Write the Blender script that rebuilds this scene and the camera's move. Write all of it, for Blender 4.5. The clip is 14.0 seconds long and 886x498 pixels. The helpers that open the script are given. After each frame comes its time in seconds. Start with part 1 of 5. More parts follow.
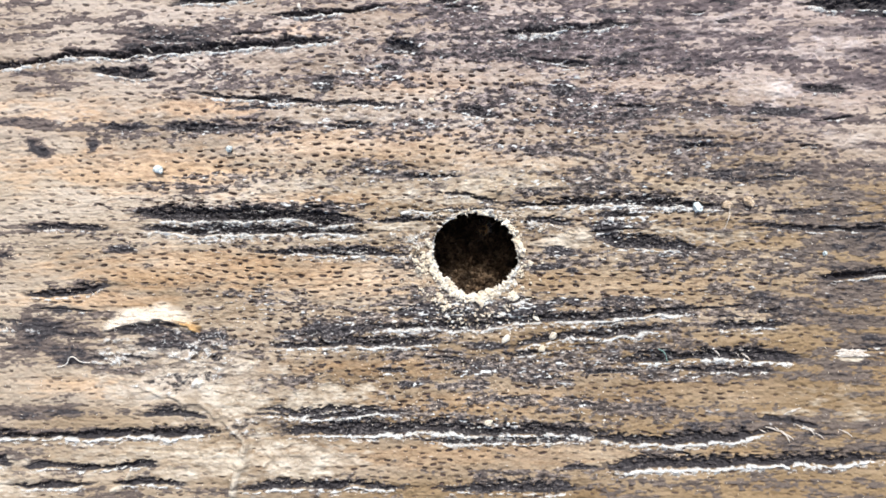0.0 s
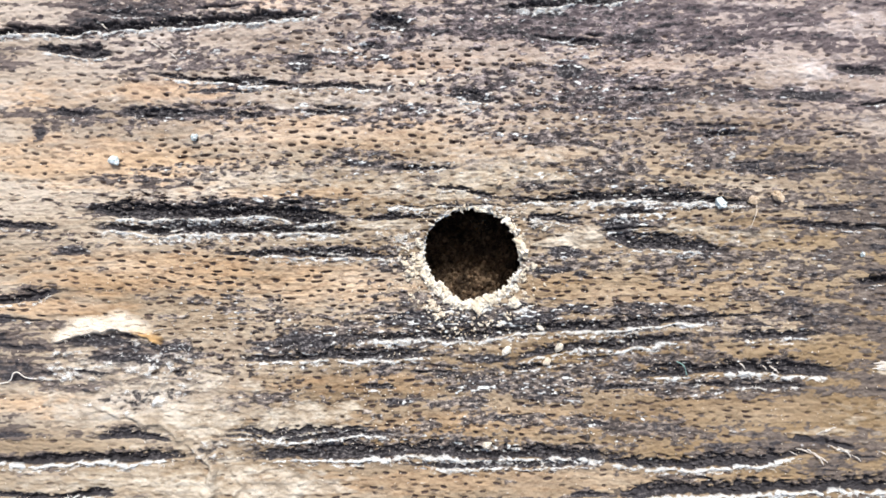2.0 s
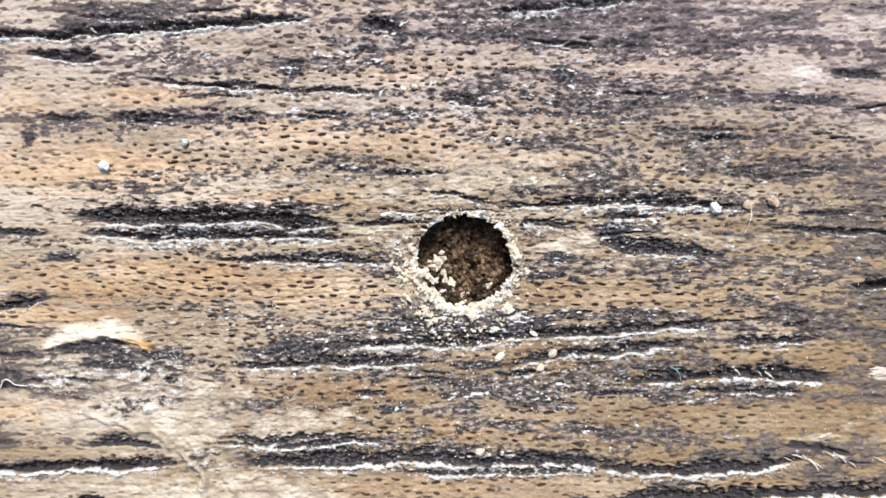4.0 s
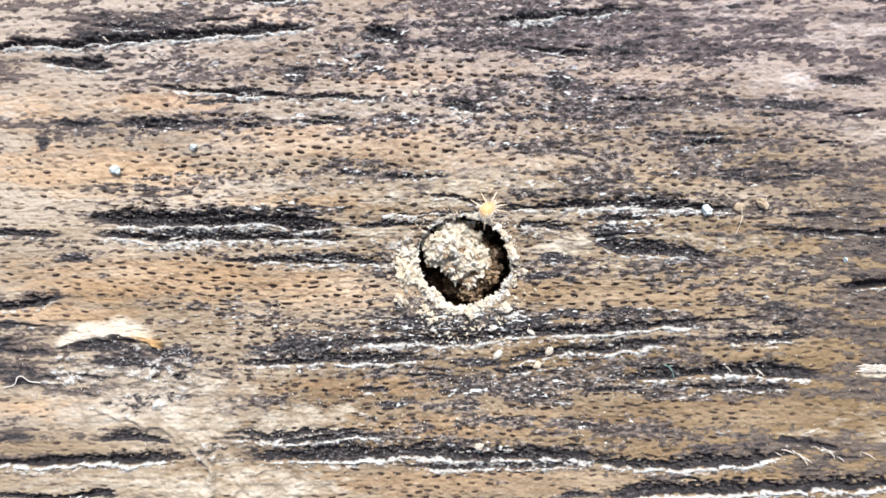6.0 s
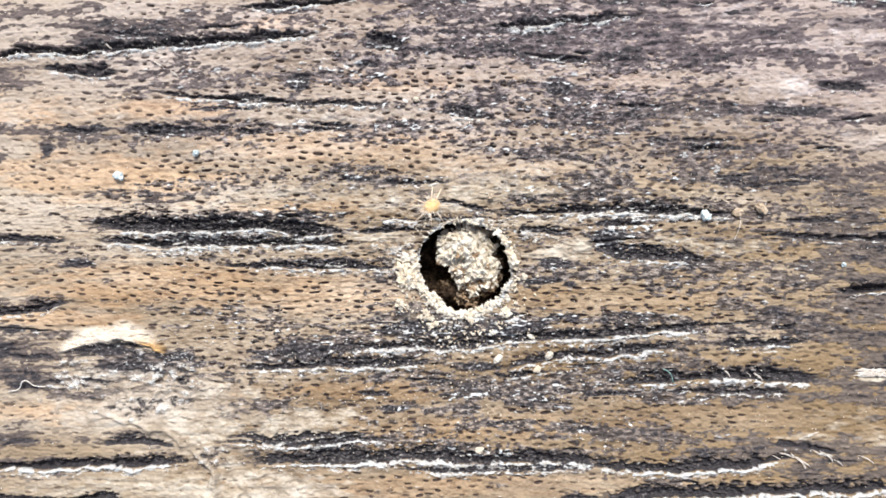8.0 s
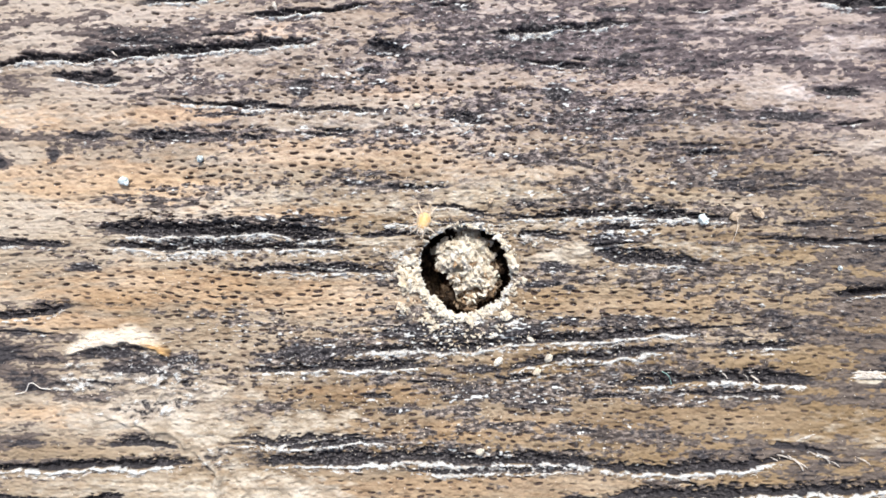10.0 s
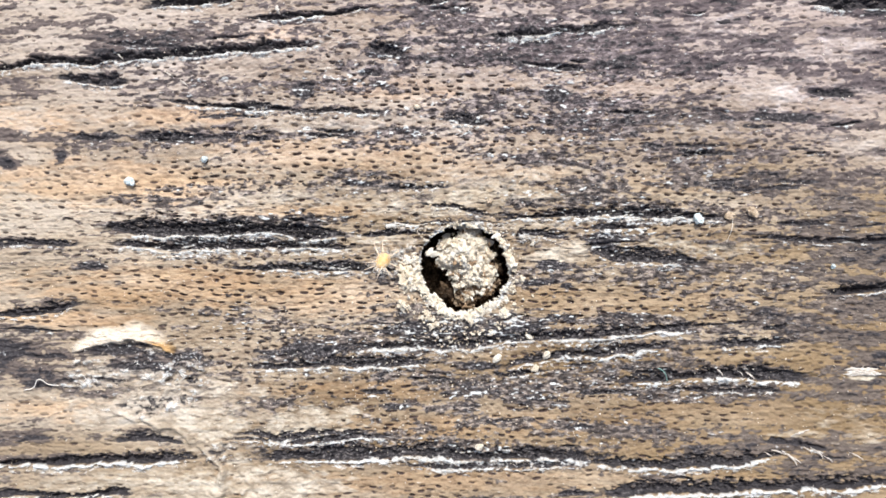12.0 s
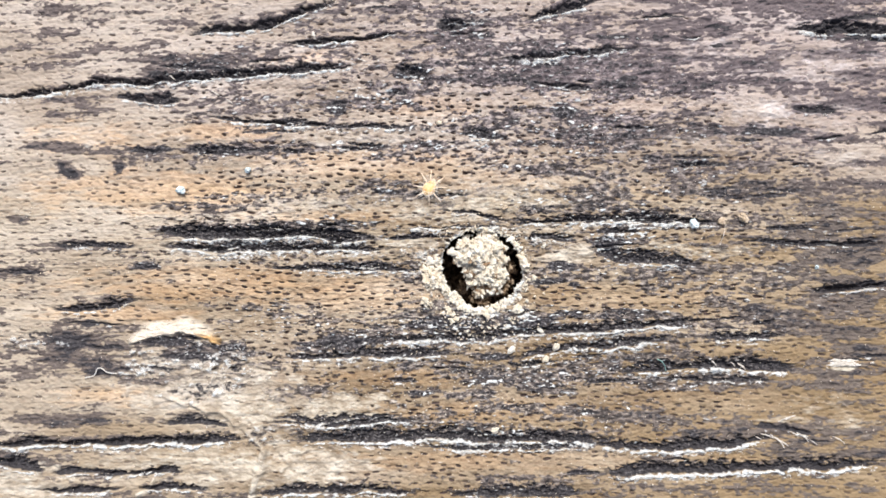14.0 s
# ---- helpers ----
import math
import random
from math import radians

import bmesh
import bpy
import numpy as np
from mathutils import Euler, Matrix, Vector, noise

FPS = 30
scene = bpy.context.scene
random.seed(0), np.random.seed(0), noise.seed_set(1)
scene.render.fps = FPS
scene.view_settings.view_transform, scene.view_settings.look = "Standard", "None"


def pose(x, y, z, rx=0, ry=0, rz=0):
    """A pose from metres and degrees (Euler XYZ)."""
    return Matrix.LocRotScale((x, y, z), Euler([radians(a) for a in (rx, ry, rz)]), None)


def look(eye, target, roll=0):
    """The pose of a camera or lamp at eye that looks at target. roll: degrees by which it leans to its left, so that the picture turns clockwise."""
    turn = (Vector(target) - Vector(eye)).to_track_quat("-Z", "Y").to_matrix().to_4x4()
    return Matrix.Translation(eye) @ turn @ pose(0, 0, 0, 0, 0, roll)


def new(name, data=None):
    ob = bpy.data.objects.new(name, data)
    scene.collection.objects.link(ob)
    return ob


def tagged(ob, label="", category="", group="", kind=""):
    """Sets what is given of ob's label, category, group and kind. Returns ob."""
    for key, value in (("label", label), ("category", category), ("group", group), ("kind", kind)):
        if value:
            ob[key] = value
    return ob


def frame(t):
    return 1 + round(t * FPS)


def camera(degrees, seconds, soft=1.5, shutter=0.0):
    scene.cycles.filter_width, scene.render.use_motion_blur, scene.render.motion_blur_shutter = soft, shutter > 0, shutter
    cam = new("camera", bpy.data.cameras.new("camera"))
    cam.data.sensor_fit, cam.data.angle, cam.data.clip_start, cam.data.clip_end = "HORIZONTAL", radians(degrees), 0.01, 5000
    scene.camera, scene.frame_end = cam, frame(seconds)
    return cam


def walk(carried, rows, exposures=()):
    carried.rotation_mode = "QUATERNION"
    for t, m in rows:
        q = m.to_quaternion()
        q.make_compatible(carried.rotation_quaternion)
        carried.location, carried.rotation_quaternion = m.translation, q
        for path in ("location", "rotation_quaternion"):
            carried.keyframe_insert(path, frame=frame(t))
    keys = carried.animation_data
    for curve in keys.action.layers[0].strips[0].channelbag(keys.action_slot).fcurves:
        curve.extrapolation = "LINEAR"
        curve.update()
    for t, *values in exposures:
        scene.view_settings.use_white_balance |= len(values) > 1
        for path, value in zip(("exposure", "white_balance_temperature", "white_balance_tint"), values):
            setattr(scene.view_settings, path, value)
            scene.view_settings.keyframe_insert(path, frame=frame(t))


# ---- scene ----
cam = camera(49.9, 14.0, 1.6)
MM = 0.001
# seconds, place in millimetres, turn in degrees: held close over the board, looking straight down
PATH = [
    (0, 0.000, 0.000, 39.300, 0.000, 0.000, 0.000),
    (0.5, 0.153, -0.156, 38.555, 0.192, 0.307, 0.009),
    (1, -0.064, 0.052, 37.699, -0.210, -0.088, 0.012),
    (1.5, -0.170, 0.027, 35.614, -0.086, -0.536, -0.010),
    (2, -0.151, 0.148, 34.970, -0.184, -0.693, -0.054),
    (2.5, 0.094, 0.394, 34.628, -0.251, -0.688, -0.119),
    (3, 0.051, 0.462, 34.663, -0.404, -0.844, -0.133),
    (5.5, 0.137, 0.479, 35.118, -0.250, -0.611, -0.152),
    (6, 0.161, 0.310, 35.870, -0.057, -0.602, -0.163),
    (6.5, 0.198, 0.616, 35.509, -0.238, -0.592, -0.187),
    (7, 0.135, 0.828, 35.060, -0.410, -0.645, -0.188),
    (7.5, 0.142, 0.731, 35.218, -0.318, -0.617, -0.220),
    (8, 0.300, 0.662, 36.133, -0.301, -0.348, -0.197),
    (10.5, 0.465, 0.590, 36.794, 0.071, -0.049, -0.269),
    (11, 0.514, 0.576, 37.072, -0.020, 0.021, -0.286),
    (11.5, 0.492, 0.678, 37.114, -0.187, -0.022, -0.273),
    (12, 0.562, 0.569, 37.276, 0.017, 0.094, -0.273),
    (12.5, 0.614, 0.499, 37.580, -0.044, 0.158, -0.253),
    (13, 0.650, 0.443, 38.139, 0.199, 0.193, -0.245),
    (13.5, 0.592, 0.819, 38.811, 0.239, 0.478, -0.254),
    (14, 0.296, 0.330, 41.260, 0.468, 0.887, -0.225),
]
EXPOSURE = 0.19
walk(cam, [(t, pose(x * MM, y * MM, z * MM, rx, ry, rz)) for t, x, y, z, rx, ry, rz in PATH], [(0.0, EXPOSURE), (14.0, EXPOSURE)])

# ---- light: soft daylight that falls in from the board's far edge ----
SUN_HEIGHT = 57.0
world = bpy.data.worlds.new("sky")
world.use_nodes = True
scene.world = world
sky = world.node_tree.nodes.new("ShaderNodeTexSky")
sky.sky_type, sky.sun_disc = "NISHITA", False
sky.sun_elevation, sky.sun_rotation, sky.dust_density = radians(SUN_HEIGHT), 0.0, 5.0
world.node_tree.links.new(sky.outputs[0], world.node_tree.nodes["Background"].inputs[0])
world.node_tree.nodes["Background"].inputs[1].default_value = 0.10
sun = new("sun", bpy.data.lights.new("sun", "SUN"))
sun.data.energy, sun.data.angle, sun.data.color = 3.2, radians(17), (1.0, 0.993, 0.985)
sun.matrix_world = look((0.04, math.cos(radians(SUN_HEIGHT)), math.sin(radians(SUN_HEIGHT))), (0, 0, 0))


# ---- materials ----
class Nodes:
    """A short hand for one node material."""

    def __init__(self, name, rough=0.8):
        self.mat = bpy.data.materials.new(name)
        self.mat.use_nodes = True
        self.tree = self.mat.node_tree
        self.bsdf = self.tree.nodes["Principled BSDF"]
        self.bsdf.inputs["Roughness"].default_value = rough
        self.bsdf.inputs["Specular IOR Level"].default_value = 0.3

    def add(self, kind):
        return self.tree.nodes.new(kind)

    def join(self, a, b):
        self.tree.links.new(a, b)

    def attribute(self, name):
        n = self.add("ShaderNodeAttribute")
        n.attribute_name = name
        return n.outputs["Fac"]

    def noise(self, scale, detail=3.0, stretch=(1, 1, 1), rough=0.55):
        """Noise whose grain is 1 / scale millimetres."""
        co, mp, no = self.add("ShaderNodeTexCoord"), self.add("ShaderNodeMapping"), self.add("ShaderNodeTexNoise")
        mp.inputs["Scale"].default_value = [1000 * s for s in stretch]
        no.inputs["Scale"].default_value, no.inputs["Detail"].default_value, no.inputs["Roughness"].default_value = scale, detail, rough
        self.join(co.outputs["Object"], mp.inputs[0])
        self.join(mp.outputs[0], no.inputs["Vector"])
        return no.outputs["Fac"]

    def ramp(self, fac, *stops):
        n = self.add("ShaderNodeValToRGB")
        while len(n.color_ramp.elements) < len(stops):
            n.color_ramp.elements.new(0.5)
        for e, (p, c) in zip(n.color_ramp.elements, stops):
            e.position, e.color = p, (*c, 1) if len(c) == 3 else c
        self.join(fac, n.inputs[0])
        return n.outputs[0]

    def mix(self, fac, a, b, how="MIX"):
        n = self.add("ShaderNodeMix")
        n.data_type, n.blend_type = "RGBA", how
        for s, v in ((n.inputs[0], fac), (n.inputs[6], a), (n.inputs[7], b)):
            if isinstance(v, (int, float)):
                s.default_value = v
            elif isinstance(v, tuple):
                s.default_value = (*v, 1)
            else:
                self.join(v, s)
        return n.outputs[2]

    def maths(self, how, a, b=0.0):
        n = self.add("ShaderNodeMath")
        n.operation, n.use_clamp = how, True
        for s, v in zip(n.inputs, (a, b)):
            if isinstance(v, (int, float)):
                s.default_value = v
            else:
                self.join(v, s)
        return n.outputs[0]

    def broken(self, name, grains, amount, low=0.30, high=0.62):
        """A layer of the mesh whose edge is broken up by grains."""
        n = self.add("ShaderNodeMath")
        n.operation = "MULTIPLY_ADD"
        self.join(grains, n.inputs[0])
        n.inputs[1].default_value = amount
        lift = self.add("ShaderNodeMath")
        lift.operation = "SUBTRACT"
        self.join(self.attribute(name), lift.inputs[0])
        lift.inputs[1].default_value = 0.5 * amount
        self.join(lift.outputs[0], n.inputs[2])
        return self.ramp(n.outputs[0], (low, (0, 0, 0)), (high, (1, 1, 1)))

    def bump(self, height, strength, distance):
        n = self.add("ShaderNodeBump")
        n.inputs["Strength"].default_value, n.inputs["Distance"].default_value = strength, distance * MM
        self.join(height, n.inputs["Height"])
        self.join(n.outputs[0], self.bsdf.inputs["Normal"])

    def colour(self, c):
        self.join(c, self.bsdf.inputs["Base Color"])
        return self.mat


def wood_material():
    m = Nodes("weathered_wood", 0.74)
    broad = m.noise(0.30, 4, (0.35, 1, 1))
    grain = m.noise(2.4, 6, (0.14, 1, 1), 0.7)
    speckle = m.noise(5.5, 4, (0.5, 1, 1), 0.66)
    grit = m.noise(9.0, 3, (0.8, 1, 1), 0.6)
    grains = m.noise(6.5, 4, (0.62, 1, 1), 0.72)
    blurred = m.maths("MULTIPLY", m.attribute("lens_blur"), 0.7)
    grain, speckle, grit, grains = (m.mix(blurred, n, (0.5, 0.5, 0.5)) for n in (grain, speckle, grit, grains))
    mottle = m.noise(0.9, 5, (0.22, 1, 1), 0.7)
    old, lens_blur = m.attribute("age"), m.attribute("lens_blur")
    tan = m.ramp(broad, (0.34, (0.34, 0.272, 0.194)), (0.5, (0.448, 0.376, 0.290)), (0.66, (0.56, 0.492, 0.408)))
    tan = m.mix(m.attribute("warm"), tan, (1.28, 1.13, 0.98), "MULTIPLY")
    tan = m.mix(0.45, tan, m.ramp(grain, (0.34, (0.50, 0.43, 0.38)), (0.56, (1.0, 1.0, 1.0))), "MULTIPLY")
    tan = m.mix(m.ramp(mottle, (0.47, (0, 0, 0)), (0.75, (0.55, 0.55, 0.55))), tan, (0.53, 0.475, 0.41))
    tan = m.mix(0.6, tan, m.ramp(speckle, (0.38, (0.46, 0.39, 0.35)), (0.49, (1.0, 1.0, 1.0)), (0.60, (1.22, 1.24, 1.26))), "MULTIPLY")
    tan = m.mix(old, tan, (0.60, 0.505, 0.375), "MULTIPLY")
    grey = m.ramp(speckle, (0.38, (0.030, 0.026, 0.026)), (0.49, (0.105, 0.088, 0.084)), (0.60, (0.34, 0.295, 0.265)), (0.70, (0.56, 0.52, 0.47)))
    grey = m.mix(lens_blur, grey, m.ramp(speckle, (0.36, (0.075, 0.061, 0.056)), (0.52, (0.155, 0.128, 0.115)), (0.68, (0.34, 0.295, 0.26))))
    grey = m.mix(0.6, grey, m.ramp(grain, (0.36, (0.42, 0.40, 0.41)), (0.58, (1.15, 1.12, 1.10))), "MULTIPLY")
    c = m.mix(m.broken("weather", grains, 1.7, 0.22, 0.66), tan, grey)
    skin = m.ramp(m.noise(1.6, 5, (0.7, 1, 1), 0.6), (0.36, (0.34, 0.285, 0.22)), (0.48, (0.51, 0.44, 0.355)), (0.62, (0.64, 0.585, 0.50)))
    skin = m.mix(0.35, skin, m.ramp(speckle, (0.36, (0.42, 0.38, 0.34)), (0.50, (1.0, 1.0, 1.0))), "MULTIPLY")
    c = m.mix(m.broken("film", grains, 1.0, 0.15, 0.75), c, skin)
    c = m.mix(m.attribute("age"), c, (1.0, 1.0, 0.96), "MULTIPLY")
    c = m.mix(m.attribute("cool"), c, (0.97, 0.965, 1.13), "MULTIPLY")
    c = m.mix(m.attribute("scab"), c, m.mix(1.0, c, (0.99, 1.01, 1.05), "MULTIPLY"))
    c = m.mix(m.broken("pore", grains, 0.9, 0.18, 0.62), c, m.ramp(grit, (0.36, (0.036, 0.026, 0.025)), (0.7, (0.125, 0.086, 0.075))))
    # dark layer: grime and mould, plus painted shade in clefts and under the curl
    c = m.mix(m.broken("dirt_shade", grains, 1.3, 0.20, 0.62), c, m.ramp(grit, (0.36, (0.016, 0.015, 0.017)), (0.52, (0.050, 0.046, 0.051)), (0.68, (0.22, 0.205, 0.205))))
    # bluish white: painted highlights on lips and crests, also the chewed rim
    c = m.mix(m.broken("pale", grit, 1.5, 0.26, 0.72), c, m.ramp(grit, (0.34, (0.47, 0.46, 0.43)), (0.56, (0.77, 0.81, 0.82))))
    c = m.mix(m.attribute("curl"), c, m.mix(0.15, m.ramp(old, (0.25, (0.76, 0.67, 0.55)), (0.85, (0.66, 0.41, 0.18))), m.ramp(speckle, (0.36, (0.55, 0.50, 0.44)), (0.55, (1.0, 1.0, 1.0))), "MULTIPLY"))
    m.bump(m.mix(0.6, grain, m.mix(0.5, speckle, grit)), 1.0, 0.06)
    return m.colour(c)


def frass_material(name, dark, mid, light, blotch=0.0):
    m = Nodes(name, 0.85)
    info = m.add("ShaderNodeObjectInfo").outputs["Random"]
    island = m.add("ShaderNodeNewGeometry").outputs["Random Per Island"]
    fine = m.noise(9.0, 3)
    c = m.ramp(m.mix(0.5, info, island), (0.15, dark), (0.5, mid), (0.85, light))
    c = m.mix(0.4, c, m.ramp(fine, (0.35, (0.58, 0.49, 0.36)), (0.6, (1, 1, 1))), "MULTIPLY")
    c = m.mix(blotch, c, m.ramp(m.noise(1.1, 4, (1, 1, 1), 0.65), (0.40, (0.20, 0.18, 0.16)), (0.60, (1.25, 1.2, 1.15))), "MULTIPLY")
    m.bump(fine, 0.4, 0.04)
    return m.colour(c)


def plain_material(name, a, b, rough=0.6, scale=6.0):
    m = Nodes(name, rough)
    return m.colour(m.ramp(m.noise(scale, 3), (0.35, a), (0.65, b)))


WOOD = wood_material()
# brown of the bore wall, taken darker to stand in for shade inside
BORE = plain_material("darkened_bore_wood", (0.06, 0.034, 0.02), (0.15, 0.088, 0.05), 0.9, 1.5)
FRASS = frass_material("pale_frass", (0.68, 0.57, 0.42), (0.83, 0.765, 0.64), (0.89, 0.86, 0.78))
BROWN_FRASS = frass_material("brown_frass", (0.034, 0.021, 0.013), (0.12, 0.080, 0.050), (0.38, 0.28, 0.185), 0.75)
TAN_FRASS = frass_material("tan_frass", (0.20, 0.125, 0.07), (0.42, 0.30, 0.19), (0.66, 0.53, 0.39))
DUST = frass_material("white_dust", (0.50, 0.40, 0.29), (0.72, 0.65, 0.54), (0.86, 0.83, 0.76))
FIBRE = plain_material("bleached_fibre", (0.50, 0.44, 0.37), (0.84, 0.82, 0.78), 0.7, 3.0)
BLUE = plain_material("pale_blue_mineral", (0.50, 0.62, 0.66), (0.78, 0.86, 0.87), 0.5)
TAN = plain_material("tan_crumb", (0.40, 0.30, 0.20), (0.62, 0.51, 0.39), 0.85, 4.0)
MITE = plain_material("orange_skin", (0.86, 0.52, 0.20), (0.90, 0.68, 0.38), 0.45, 5.0)
LEG = plain_material("pale_leg", (0.82, 0.62, 0.44), (0.88, 0.76, 0.60), 0.5)
HAIR = plain_material("white_hair", (0.80, 0.74, 0.64), (0.88, 0.86, 0.82), 0.5)
THREAD = plain_material("teal_thread", (0.10, 0.22, 0.20), (0.30, 0.48, 0.44), 0.5)


# ---- the board: relief worked out on a fine grid, in millimetres ----
def value_noise(x, y, sx, sy, seed):
    """Smooth noise in -1 to 1 whose cells are sx by sy millimetres."""
    table = np.random.RandomState(seed).uniform(-1, 1, (256, 256))
    u, v = x / sx + 77.3, y / sy + 51.7
    i, j = np.floor(u).astype(int), np.floor(v).astype(int)
    a, b = u - i, v - j
    a, b = a * a * (3 - 2 * a), b * b * (3 - 2 * b)
    i0, i1, j0, j1 = i % 256, (i + 1) % 256, j % 256, (j + 1) % 256
    return (table[i0, j0] * (1 - a) + table[i1, j0] * a) * (1 - b) + (table[i0, j1] * (1 - a) + table[i1, j1] * a) * b


def fbm(x, y, sx, sy, seed, octaves=3):
    out, k = 0.0, 1.0
    for o in range(octaves):
        out = out + k * value_noise(x, y, sx / 2 ** o, sy / 2 ** o, seed + o)
        k *= 0.55
    return out / 1.6


def steps(a, b, half, end):
    """Grid lines: finest from a to b round the hole, fine out to half, then ever wider to the board's edge."""
    inner = np.concatenate([np.linspace(-half, a, int((a + half) / 0.0335))[:-1], np.arange(a, b, 0.022), np.linspace(b, half, int((half - b) / 0.0335))])
    outer = half + (end - half) * np.linspace(0, 1, 26)[1:] ** 1.6
    return np.concatenate([-outer[::-1], inner, outer])


XS, YS = steps(-2.0, 4.6, 20.5, 60.0), steps(-3.2, 2.6, 12.0, 34.0)
GX, GY = np.meshgrid(XS, YS)
# the grain wanders a little, so all the fine pattern is laid along it
GV = GY - 0.35 * value_noise(GX, GY, 14, 7, 3) - 0.12 * value_noise(GX, GY, 4, 2.5, 4) - 0.025 * GX * np.clip(GY / 9, -0.6, 1)
HEIGHT = 0.10 * fbm(GX, GV, 9, 1.6, 11) + 0.035 * fbm(GX, GV, 1.2, 0.12, 21, 3)
GRIME = 0.38 + 0.24 * fbm(GX, GV, 6.0, 1.0, 31, 3) + 0.007 * np.clip(GX, -10, 19) * (1.1 + np.clip(GY / 5, -1, 1))
PALE, DIRT_SHADE, PORE, CURL, FILM, WEATHER, LIP, WARM, SCAB = (np.zeros_like(GX) for _ in range(9))
HOLE, HOLE_R = (1.33, -0.26), 1.77
# lens blur put into the surface: crisp and fibrous in the middle, its detail fading towards the sides
LENS_BLUR = np.clip((np.hypot(GX, 1.3 * GY) - 9.5) / 8 + 0.25 * fbm(GX, GV, 5, 1.5, 41, 2), 0, 1)


def window(x0, x1, y0, y1):
    i0, i1 = np.searchsorted(XS, (x0, x1))
    j0, j1 = np.searchsorted(YS, (y0, y1))
    return slice(j0, j1), slice(i0, i1)


COUNT = [100]


def crack(half, depth, lip, *points):
    """A split along the grain through the points: a cleft painted dark as its own shade, frayed on its far side, whose
    near side stands up as a torn lip, painted pale where it catches the light.
    """
    COUNT[0] += 9
    k = COUNT[0]
    px, py = np.array([p[0] for p in points]), np.array([p[1] for p in points])
    w = window(px[0] - 0.6, px[-1] + 0.6, py.min() - 1.4, py.max() + 1.4)
    x, y = GX[w], GY[w]
    if not x.size:
        return
    span = px[-1] - px[0]
    wild = min(1.0, 0.35 + span / 8)
    line = np.interp(x, px, py) + wild * (0.075 * value_noise(x, x * 0, 1.1, 1, k) + 0.045 * value_noise(x, x * 0, 0.38, 1, k + 1) + 0.02 * value_noise(x, x * 0, 0.13, 1, k + 6))
    run = np.minimum(x - px[0], px[-1] - x)
    ends = np.clip(run / min(2.2, 0.3 * span) + 0.12, 0, 1) ** 0.8
    wide = half * 1.18 * (0.35 + 0.65 * ends) * np.clip(0.95 + 0.45 * value_noise(x, x * 0, 1.5, 1, k + 2) + 0.25 * value_noise(x, x * 0, 0.45, 1, k + 7), 0.3, 2) + 1e-4
    frayed = fbm(x, y, 0.20, 0.09, k + 4, 3)
    grit = value_noise(x, y, 0.12, 0.07, k + 8)
    d = (y - line) / wide
    lower = np.clip((d + 1.05 + 0.20 * frayed) / 0.35, 0, 1)
    upper = np.clip((1.35 - d + 1.35 * frayed) / 1.2, 0, 1)
    inside = lower * upper * (run > -0.3)
    # the lip is a strand of its own, thick and thin by turns
    off = line - wide * 1.02 - 0.05 + 0.045 * value_noise(x, x * 0, 0.5, 1, k + 3)
    thick = (0.026 + 0.030 * lip) * np.clip(1.0 + 0.7 * value_noise(x, x * 0, 0.7, 1, k + 5) + 0.5 * value_noise(x, x * 0, 0.17, 1, k + 1), 0.25, 2.4)
    edge = np.exp(-((y - off + 0.03 * frayed) / thick) ** 2) * np.clip(ends * 1.3 - 0.15, 0, 1)
    torn = np.clip(0.45 + 0.50 * lip + 1.25 * fbm(x, x * 0, 0.9, 1, k + 5, 4) + 0.5 * frayed, 0, 1)
    fringe = np.exp(-((y - off + 0.13 + 0.08 * frayed) / 0.10) ** 2) * np.clip(0.3 + 1.5 * frayed + 0.6 * grit, 0, 1) * np.clip(ends, 0, 1)
    HEIGHT[w] += -depth * inside * ends * (1 + 0.25 * grit) + 0.10 * lip * edge * torn * (1 + 0.5 * grit)
    # the cleft's shade goes into the colour, hard along its near edge
    DIRT_SHADE[w] = np.maximum(DIRT_SHADE[w], np.clip(inside * 1.4 - 0.15 * np.clip(grit, 0, 1), 0, 1) * np.clip(ends * 1.4, 0, 1))
    halo = np.clip(1 - np.abs(d - 0.8) / 2.9, 0, 1)
    GRIME[w] = np.maximum(GRIME[w], halo * ends * 0.78)
    # the lip's sunlit edge is painted pale on top of its relief
    pale = np.clip(edge * torn * (1.25 + 1.1 * grit + 0.7 * frayed) * lip * np.clip(ends * 1.5, 0, 1), 0, 1) + 0.55 * lip * fringe
    LIP[w] = np.maximum(LIP[w], np.clip(pale, 0, 1) * (1 - 0.6 * np.clip(inside, 0, 1)))


def blot(x0, y0, rx, ry, seed):
    w = window(x0 - rx * 1.7, x0 + rx * 1.7, y0 - ry * 1.9, y0 + ry * 1.9)
    x, y = GX[w], GV[w]
    d = np.hypot((GX[w] - x0) / rx, (GY[w] - y0) / ry)
    ragged = fbm(x, y, 0.9, 0.22, seed, 4)
    return w, np.clip((1.15 - d + 0.75 * ragged) * 1.6, 0, 1)


def stain(x0, y0, rx, ry, strength):
    """A patch of grey-black weathering."""
    COUNT[0] += 5
    w, m = blot(x0, y0, rx * 1.1, ry * 1.15, COUNT[0])
    GRIME[w] = np.maximum(GRIME[w], m * (0.25 + 0.75 * strength))


def bare(x0, y0, rx, ry):
    """A stretch of cleaner tan wood between the weathered ones."""
    COUNT[0] += 5
    w, m = blot(x0, y0, rx * 1.05, ry * 1.1, COUNT[0])
    GRIME[w] *= 1 - 0.72 * m
    WARM[w] = np.maximum(WARM[w], m * np.clip(0.55 - 0.045 * x0, 0.25, 1))


